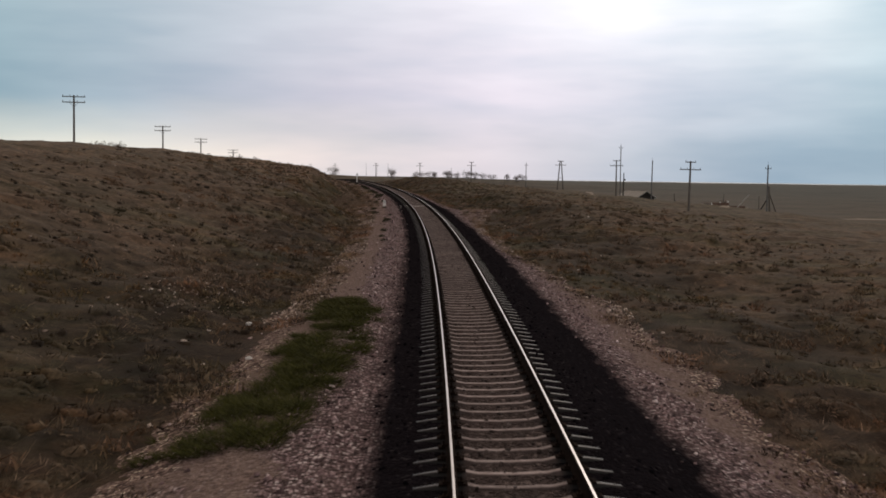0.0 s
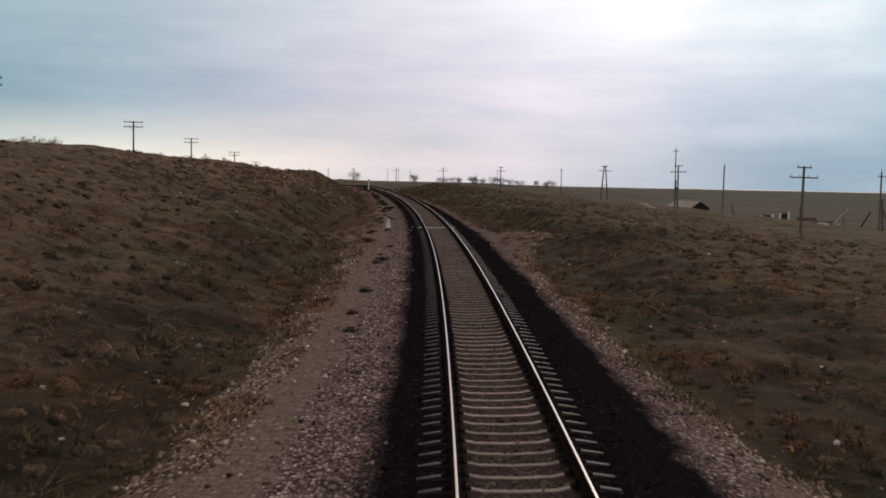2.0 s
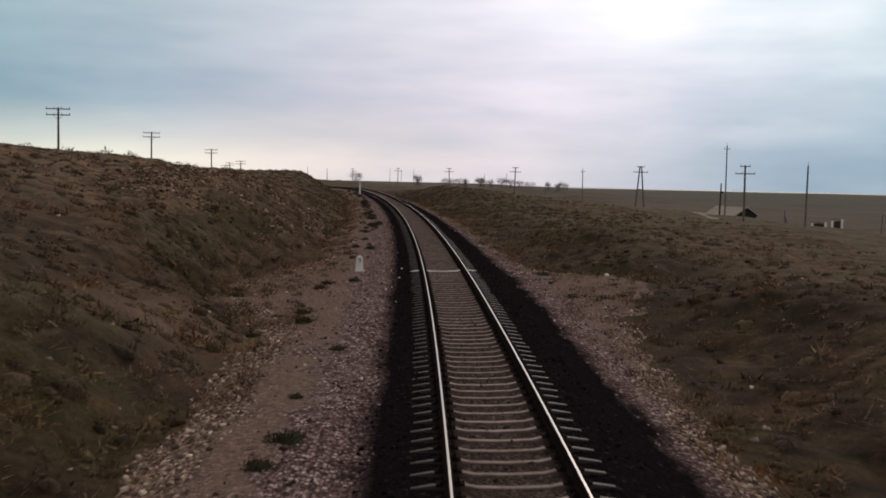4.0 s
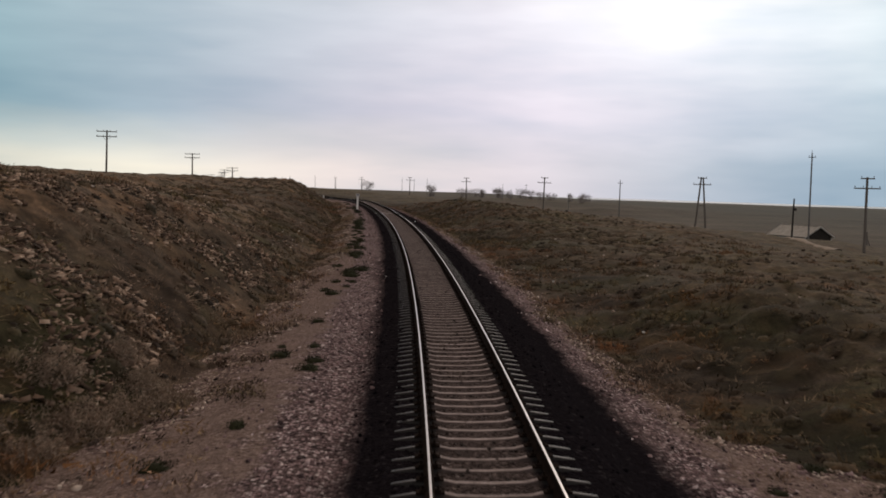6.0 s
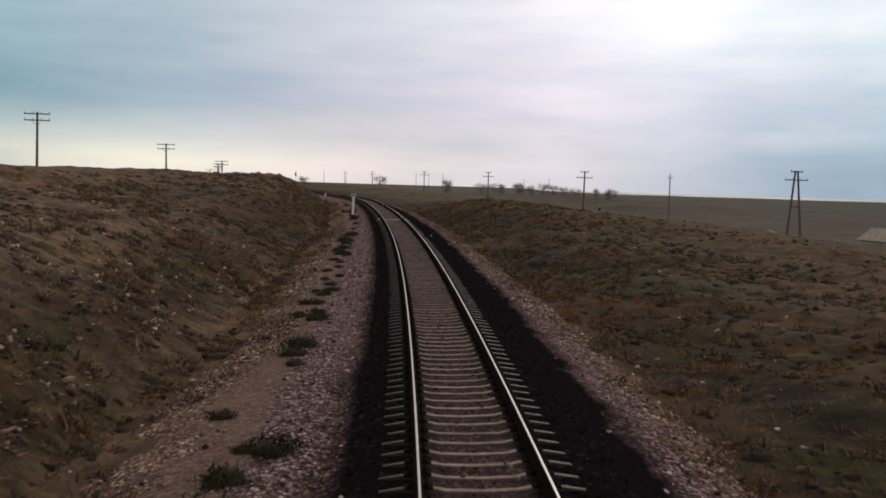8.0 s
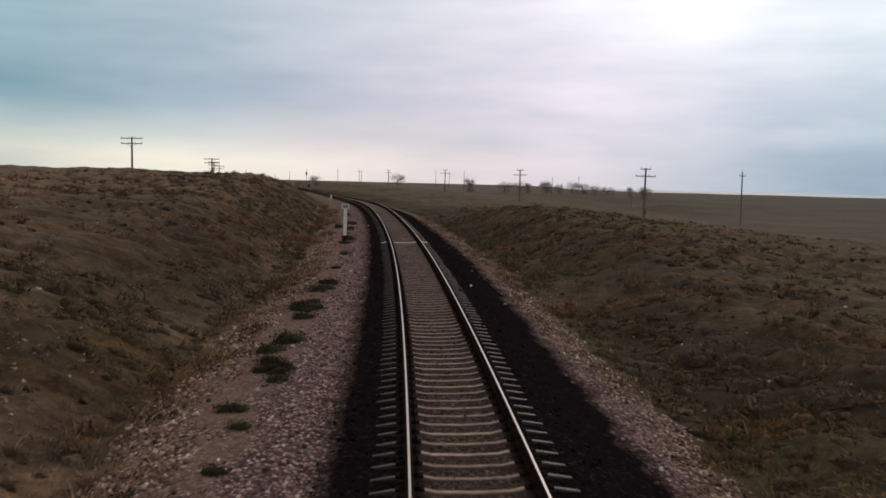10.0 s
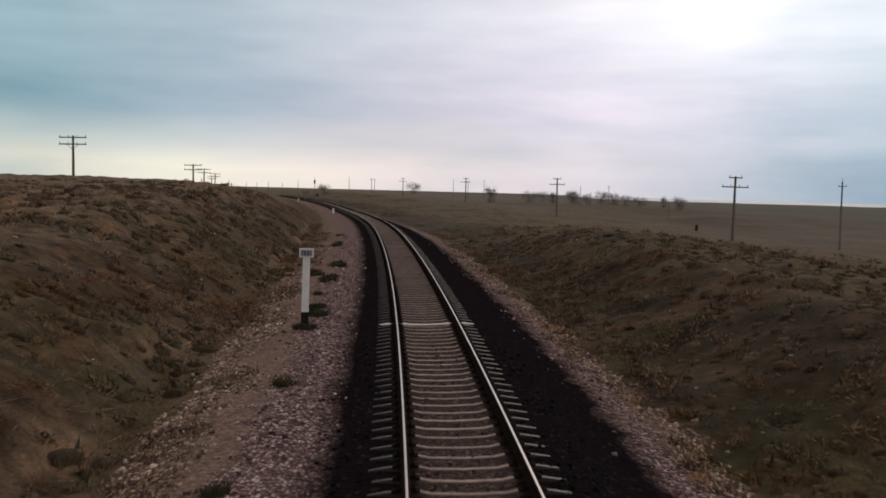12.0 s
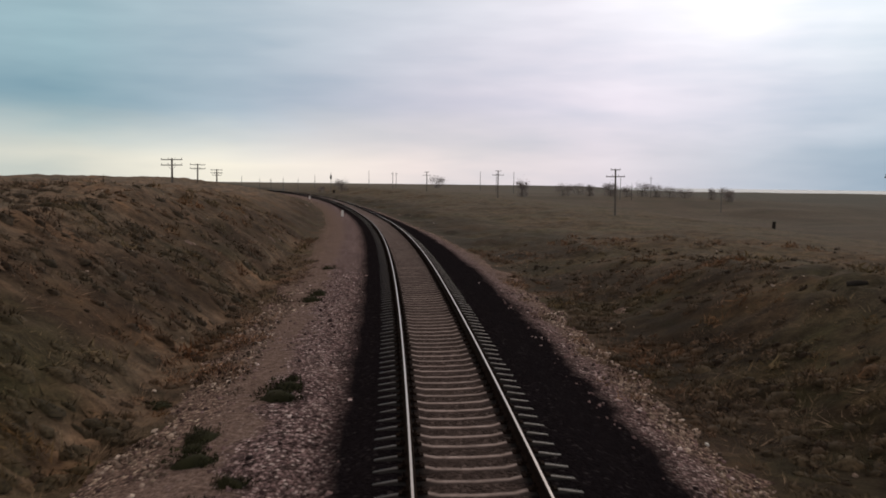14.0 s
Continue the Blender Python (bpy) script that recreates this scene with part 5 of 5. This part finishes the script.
# ---------------------------------------------------------------- distant trees
def tree(x, y, h, w, seed):
    r = random.Random(seed)
    e = new("tree")
    bm = bmesh.new()
    rod(bm, (0, 0, -0.3), (0, 0, h * 0.5), 0.035 * h, 0.02 * h, 8)
    tips = []
    for k in range(7):
        a, el = r.uniform(0, 6.28), r.uniform(0.4, 1.2)
        p0 = Vector((0, 0, h * r.uniform(0.25, 0.5)))
        p1 = p0 + Vector((math.cos(a) * math.cos(el) * w * 0.4, math.sin(a) * math.cos(el) * w * 0.4, math.sin(el) * h * 0.4))
        rod(bm, p0, p1, 0.014 * h, 0.006 * h, 5)
        tips.append(p1)
    part("trunk", bm, WOOD, e)
    rg = np.random.default_rng(seed)
    n = 2200
    hub = np.array([t[:] for t in tips] + [(w * 0.25 * math.cos(k), w * 0.25 * math.sin(k), h * 0.2) for k in range(3)])
    c = hub[rg.integers(0, len(hub), n)] + rg.standard_normal((n, 3)) * np.array([w * 0.13, w * 0.13, h * 0.13])
    c[:, 2] = np.maximum(c[:, 2], h * 0.08 * rg.random(n))
    d = rg.standard_normal((n, 2, 3)) * 0.026 * h
    V = np.stack([c, c + d[:, 0], c + d[:, 1]], 1).reshape(-1, 3)
    link_mesh("crown", V, np.arange(len(V)).reshape(-1, 3), TREE_LEAF, e)
    e.matrix_basis = Matrix.Translation((x, y, land_at(x, y)))
    tagged(e, "far leafless grey-brown tree with a ragged crown", "tree", "far trees on the plain")


TREES = [(-84.5, 784.0, 8.5, 8.0), (-25.0, 499.0, 5.2, 3.8), (-12.6, 525.0, 4.4, 5.0), (-4.0, 526.0, 3.8, 3.0), (3.0, 530.0, 4.8, 4.6), (8.0, 526.0, 3.4, 3.6), (13.0, 529.0, 4.6, 4.6), (17.0, 525.0, 4.0, 4.0), (26.0, 524.0, 3.4, 4.4), (34.0, 522.0, 3.2, 3.0), (38.2, 515.0, 3.6, 3.6), (-80.3, 501.0, 4.6, 4.4), (-86.5, 498.0, 2.8, 3.0), (-6.9, 558.0, 4.0, 6.0), (3.7, 557.0, 4.2, 4.6), (21.2, 523.0, 3.6, 4.2), (45.0, 560.0, 4.0, 5.0)]
for i, (x, y, h, w) in enumerate(TREES):
    tree(x, y, h * 0.8 + (0.7 if x > -40 else 0.2), w * 1.15, 50 + i)

# far poles along the horizon
for x, y, h in [(-136.9, 579.0, 5.5), (-130.3, 581.0, 5.0), (-126.0, 582.0, 5.4), (-121.5, 583.6, 5.6), (-109.5, 586.0, 5.6), (-115.9, 585.0, 5.0), (-84.9, 571.0, 6.5), (-68.1, 523.6, 6.0), (-78.1, 593.0, 6.5), (-37.3, 577.0, 7.5), (-30.0, 560.0, 8.0), (4.6, 507.6, 7.0), (8.1, 507.4, 5.2), (29.5, 475.0, 5.6), (15.0, 520.0, 7.0), (-45.0, 600.0, 8.0)]:
    stand(bare_pole(h, rs.random() < 0.4, 0.11), x, y, rs.uniform(-20, 20), rs.uniform(-1, 1))


def signal_post(x, y):
    e = new("signal_post")
    bm = bmesh.new()
    rod(bm, (0, 0, -0.3), (0, 0, 6.4), 0.09, 0.07, 10)
    part("mast", bm, POLE_CONCRETE, e)
    bm = bmesh.new()
    box(bm, 0.55, 0.25, 1.2, (0, -0.18, 5.0), 0.05)
    head = part("signal_head", bm, BLACK_PAINT, e, "black signal head")
    for z in (4.7, 5.25):
        bm = bmesh.new()
        rod(bm, (0, -0.3, z), (0, -0.48, z), 0.13, 0.13, 10)
        part("lens_hood", bm, BLACK_PAINT, head)
    bm = bmesh.new()
    box(bm, 0.7, 0.5, 1.1, (0.9, 0.3, 0.5), 0.03)
    part("relay_box", bm, DARK_BOARD, e)
    stand(e, x, y, 8)
    tagged(e, "far railway signal on a grey mast", "railway signal")


signal_post(-83.5, 500.0)


# ---------------------------------------------------------------- low house, ruins and path on the plain
def low_house(ax, ay, bx, by, ridge_z):
    mid_p = Vector(((ax + bx) / 2, (ay + by) / 2, 0))
    ang = math.degrees(math.atan2(by - ay, bx - ax))
    L, half, rise = math.hypot(bx - ax, by - ay), 2.6, 1.6
    base = land_at(mid_p.x, mid_p.y)
    eave = ridge_z - rise - base
    e = new("low_house")
    for y in (-half + 0.15, half - 0.15):
        bm = bmesh.new()
        box(bm, L - 0.3, 0.3, eave + 1.0, (0, y, (eave - 1.0) / 2), 0.02)
        part("wall", bm, PLASTER, e)
    for x in (-L / 2 + 0.15, L / 2 - 0.15):
        bm = bmesh.new()
        for dx in (-0.1, 0.1):
            pts = [(-half + 0.3, -1.0), (half - 0.3, -1.0), (half - 0.3, eave), (0, eave + rise - 0.15), (-half + 0.3, eave)]
            bm.faces.new([bm.verts.new((x + dx, y, z)) for y, z in (pts if dx > 0 else pts[::-1])])
        fs = bm.faces[:] if bm.faces.ensure_lookup_table() is None else []
        k = len(fs[0].verts)
        a, b = list(fs[0].verts), list(fs[1].verts)[::-1]
        for i in range(k):
            bm.faces.new((a[i], a[(i + 1) % k], b[(i + 1) % k], b[i]))
        bmesh.ops.recalc_face_normals(bm, faces=bm.faces)
        part("gable", bm, DARK_BOARD, e, "dark boarded gable")
    for sy in (-1, 1):
        bm = bmesh.new()
        slope = math.atan2(rise, half)
        run = half / math.cos(slope) + 0.35
        n = 9
        for i in range(n):
            w = (L + 0.5) / n
            bm = bmesh.new()
            box(bm, w - 0.02, run, 0.06 + 0.015 * (i % 2), (-L / 2 - 0.25 + w * (i + 0.5), sy * (half / 2 + 0.1), eave + rise / 2 - 0.06), 0.01, Matrix.Rotation(-sy * slope, 4, "X"))
            part("roof_sheet", bm, ROOF_SLATE, e)
    for x in (-L / 2 - 0.28, L / 2 + 0.28):
        for sy in (-1, 1):
            bm = bmesh.new()
            box(bm, 0.06, run, 0.22, (x, sy * (half / 2 + 0.1), eave + rise / 2 - 0.10), 0.01, Matrix.Rotation(-sy * slope, 4, "X"))
            part("bargeboard", bm, PLASTER, e, "pale weathered bargeboard")
    bm = bmesh.new()
    box(bm, L + 0.5, 0.3, 0.08, (0, 0, eave + rise + 0.02), 0.02)
    part("ridge_cap", bm, ROOF_SLATE, e)
    e.matrix_basis = Matrix.Translation((mid_p.x, mid_p.y, base)) @ pose(0, 0, 0, 0, 0, ang)
    tagged(e, "low half-sunken house with a grey sheet roof", "house")


low_house(47.2, 258.8, 50.4, 250.0, 1.0)


def ruined_wall(x, y, turn, w, h, mat, name="ruined_wall"):
    e = new(name)
    r = random.Random(int(x * 7))
    bm = bmesh.new()
    for i in range(int(w / 0.5)):
        for j in range(int(h / 0.25)):
            if j > 1 and r.random() < 0.12 * j:
                break
            box(bm, 0.48, 0.42, 0.24, (-w / 2 + 0.25 + 0.5 * i + r.uniform(-0.02, 0.02), r.uniform(-0.03, 0.03), 0.12 + 0.25 * j), 0.02)
    part("masonry", bm, mat, e)
    stand(e, x, y, turn, sink=0.05)
    tagged(e, "crumbling remains of a masonry wall on the plain", "ruin", "ruins on the plain")


for x, y, t, w, h, m in [(46.5, 170.0, 30, 3.5, 0.5, BRICK), (50.0, 174.0, 15, 4.0, 0.5, BRICK), (71.5, 272.0, 20, 3.0, 0.75, BRICK), (75.0, 276.0, 15, 4.0, 0.5, BRICK)]:
    ruined_wall(x, y, t, w, h, m)


def ruined_gate(x, y, turn, w, h):
    """Two whitewashed pillars; dark panels between them stand in for the shaded opening."""
    e = new("ruined_gate")
    r = random.Random(int(x))
    for sx, hh in ((-1, h * 0.85), (1, h)):
        bm = bmesh.new()
        for j in range(6):
            box(bm, 0.5 + r.uniform(-0.05, 0.05), 0.5, hh / 6, (sx * w / 2 + r.uniform(-0.03, 0.03), 0, hh / 6 * (j + 0.5) - 0.05), 0.03)
        part("pillar", bm, WHITEWASH, e, "whitewashed masonry pillar")
    for k in range(6):
        bm = bmesh.new()
        box(bm, (w - 0.55) / 6 - 0.02, 0.06, h * r.uniform(0.72, 0.9), (-w / 2 + 0.27 + (w - 0.55) / 6 * (k + 0.5), 0.1, h * 0.4), 0.01)
        part("dark_panel", bm, DARK_BOARD, e)
    bm = bmesh.new()
    box(bm, w + 0.4, 0.3, 0.14, (0, 0, h * 0.93), 0.03, Matrix.Rotation(0.07, 4, "Y"))
    part("lintel", bm, BRICK, e)
    stand(e, x, y, turn, sink=0.05)
    tagged(e, "ruined gateway with whitewashed pillars, its dark opening filled with panels", "ruin", "ruined gateways on the plain")


ruined_gate(70.6, 268.6, -16, 2.6, 1.9)
ruined_gate(77.6, 277.5, -16, 2.0, 2.3)

post = new("braced_post")
bm = bmesh.new()
rod(bm, (0, 0, -0.3), (-0.25, 0, 3.6), 0.13, 0.1, 10)
part("post", bm, WOOD, post)
bm = bmesh.new()
rod(bm, (1.0, 0, -0.2), (-0.15, 0, 2.6), 0.1, 0.08, 8)
part("strut", bm, WOOD, post)
stand(post, 56.6, 246.0, 10)
tagged(post, "dark wooden post with a leaning strut", "post")
copy_thing(post, Matrix.Translation((46.3, 144.2, land_at(46.3, 144.2))) @ pose(0, 0, 0, 0, 0, 10))

def leaning_post(x, y, long, lean, mat, label):
    e = new("fence_post")
    bm = bmesh.new()
    rod(bm, (0, 0, -0.3), (0, 0, long), 0.10, 0.08, 8)
    part("post", bm, mat, e)
    bm = bmesh.new()
    rod(bm, (0, 0, long), (0, 0, long + 0.05), 0.08, 0.03, 8)
    part("worn_top", bm, mat, e)
    stand(e, x, y, 0, lean)
    tagged(e, label, "fence post", "old fence posts on the plain")


leaning_post(45.5, 158.0, 3.0, 42, PLASTER, "pale leaning concrete fence post beside the track to the ruins")
leaning_post(49.8, 160.0, 2.8, 30, DARK_BOARD, "dark leaning wooden fence post on the plain")
leaning_post(55.4, 200.0, 3.2, 2, WOOD, "weathered upright wooden fence post on the plain")
leaning_post(61.0, 195.0, 3.0, -2, WOOD, "weathered upright wooden fence post on the plain")

house_post = new("wooden_post")
top = 5.3 - land_at(42.4, 238.1)
bm = bmesh.new()
rod(bm, (0, 0, -0.3), (0, 0, top), 0.15, 0.11, 10)
part("post", bm, DARK_BOARD, house_post)
bm = bmesh.new()
box(bm, 0.5, 0.3, 0.35, (0.2, 0, top - 1.6), 0.03)
part("bracket_box", bm, DARK_BOARD, house_post)
stand(house_post, 42.4, 238.1, 12, 1.0)
tagged(house_post, "dark wooden post with a small box near a house", "post")

marker = new("marker_stake")
bm = bmesh.new()
rod(bm, (0, 0, -0.3), (0, 0, 1.25), 0.3, 0.26, 10)
part("stake", bm, DARK_BOARD, marker)
stand(marker, 19.2, 360.3, 0, 3.0)
tagged(marker, "short thick dark stake standing on the plain", "post")

log = new("fallen_log")
bm = bmesh.new()
rod(bm, (-0.26, 0, 0.10), (0.0, 0.02, 0.13), 0.07, 0.08, 10)
rod(bm, (0.0, 0.02, 0.13), (0.26, 0, 0.15), 0.08, 0.05, 10)
part("trunk", bm, DARK_BOARD, log)
stand(log, -7.3, 224.9, -12)
tagged(log, "short dark piece of wood lying on the grass", "log")


def path_strip(name, pts, width, label):
    pts = np.array(pts, float)
    d = np.r_[0, np.cumsum(np.hypot(*np.diff(pts, axis=0).T))]
    q = np.arange(0, d[-1], 1.5)
    x, y = np.interp(q, d, pts[:, 0]), np.interp(q, d, pts[:, 1])
    tx, ty = np.gradient(x), np.gradient(y)
    ln = np.hypot(tx, ty)
    V = []
    for xi, yi, ux, uy, k in zip(x, y, tx / ln, ty / ln, q):
        wob = 0.25 * math.sin(k * 0.7) + 0.2 * math.sin(k * 1.9)
        for u in np.linspace(-1, 1, 7):
            px, py = xi + uy * u * (width / 2 + wob), yi - ux * u * (width / 2 + wob)
            V.append((px, py, land_at(px, py) + 0.12 - 0.22 * abs(u) ** 3))
    ob = link_mesh(name, V, grid_faces(len(q), 7), SAND, smooth_shade=True)
    tagged(ob, label, "dirt road", kind="structure")


path_strip("dirt_road", [(26.0, 172.0), (26.5, 197.0), (30.0, 235.0), (34.0, 276.0), (40.0, 320.0)], 1.1, "narrow pale dirt path over the steppe")
path_strip("dirt_road", [(56.0, 226.0), (66.0, 214.0), (82.0, 207.0), (112.0, 196.0), (150.0, 178.0)], 3.2, "pale sandy dirt road across the plain")

path_strip("dirt_road", [(40.0, 146.0), (48.0, 164.0), (57.0, 184.0), (64.3, 202.0)], 1.2, "trodden pale path to the ruins")

# ---------------------------------------------------------------- litter and pale stones near the line
LIT = [(101.1, 7.1, 0.16), (100.2, 6.0, 0.07), (27.6, -5.9, 0.10), (22.5, -5.0, 0.12), (29.5, -5.2, 0.07), (103.0, 5.2, 0.06), (178.6, 1.72, 0.07), (120.6, -0.9, 0.05), (128.5, -1.75, 0.04), (96.0, -1.7, 0.05), (99.4, -1.6, 0.05), (207.5, 5.2, 0.07), (211.5, 6.6, 0.07), (216.0, 4.5, 0.06), (205.6, -6.2, 0.08), (135.0, 6.2, 0.07), (147.0, 7.6, 0.07), (118.0, 6.2, 0.06), (140.0, 4.6, 0.07), (86.0, -8.3, 0.07), (47.5, 6.2, 0.08), (60.0, 5.6, 0.06)]
for i, (s, o, d) in enumerate(LIT):
    r = random.Random(i)
    bm = bmesh.new()
    bmesh.ops.create_icosphere(bm, subdivisions=1, radius=d, matrix=Matrix.Diagonal((1.1, 0.8, 0.7, 1)))
    for v in bm.verts:
        v.co *= r.uniform(0.75, 1.15)
    g = float(bed(np.array([s]), np.array([o]))[0]) if abs(o) < 4.2 else float(turf(s, o))
    ob = part("pale_stone", bm, LITTER)
    ob.matrix_basis = Matrix.Translation(on_line(s, o, g + d * 0.4)) @ pose(0, 0, 0, 0, 0, r.uniform(0, 360))
    tagged(ob, "pale whitish stone lying on the ground", "stone", "pale stones by the line")
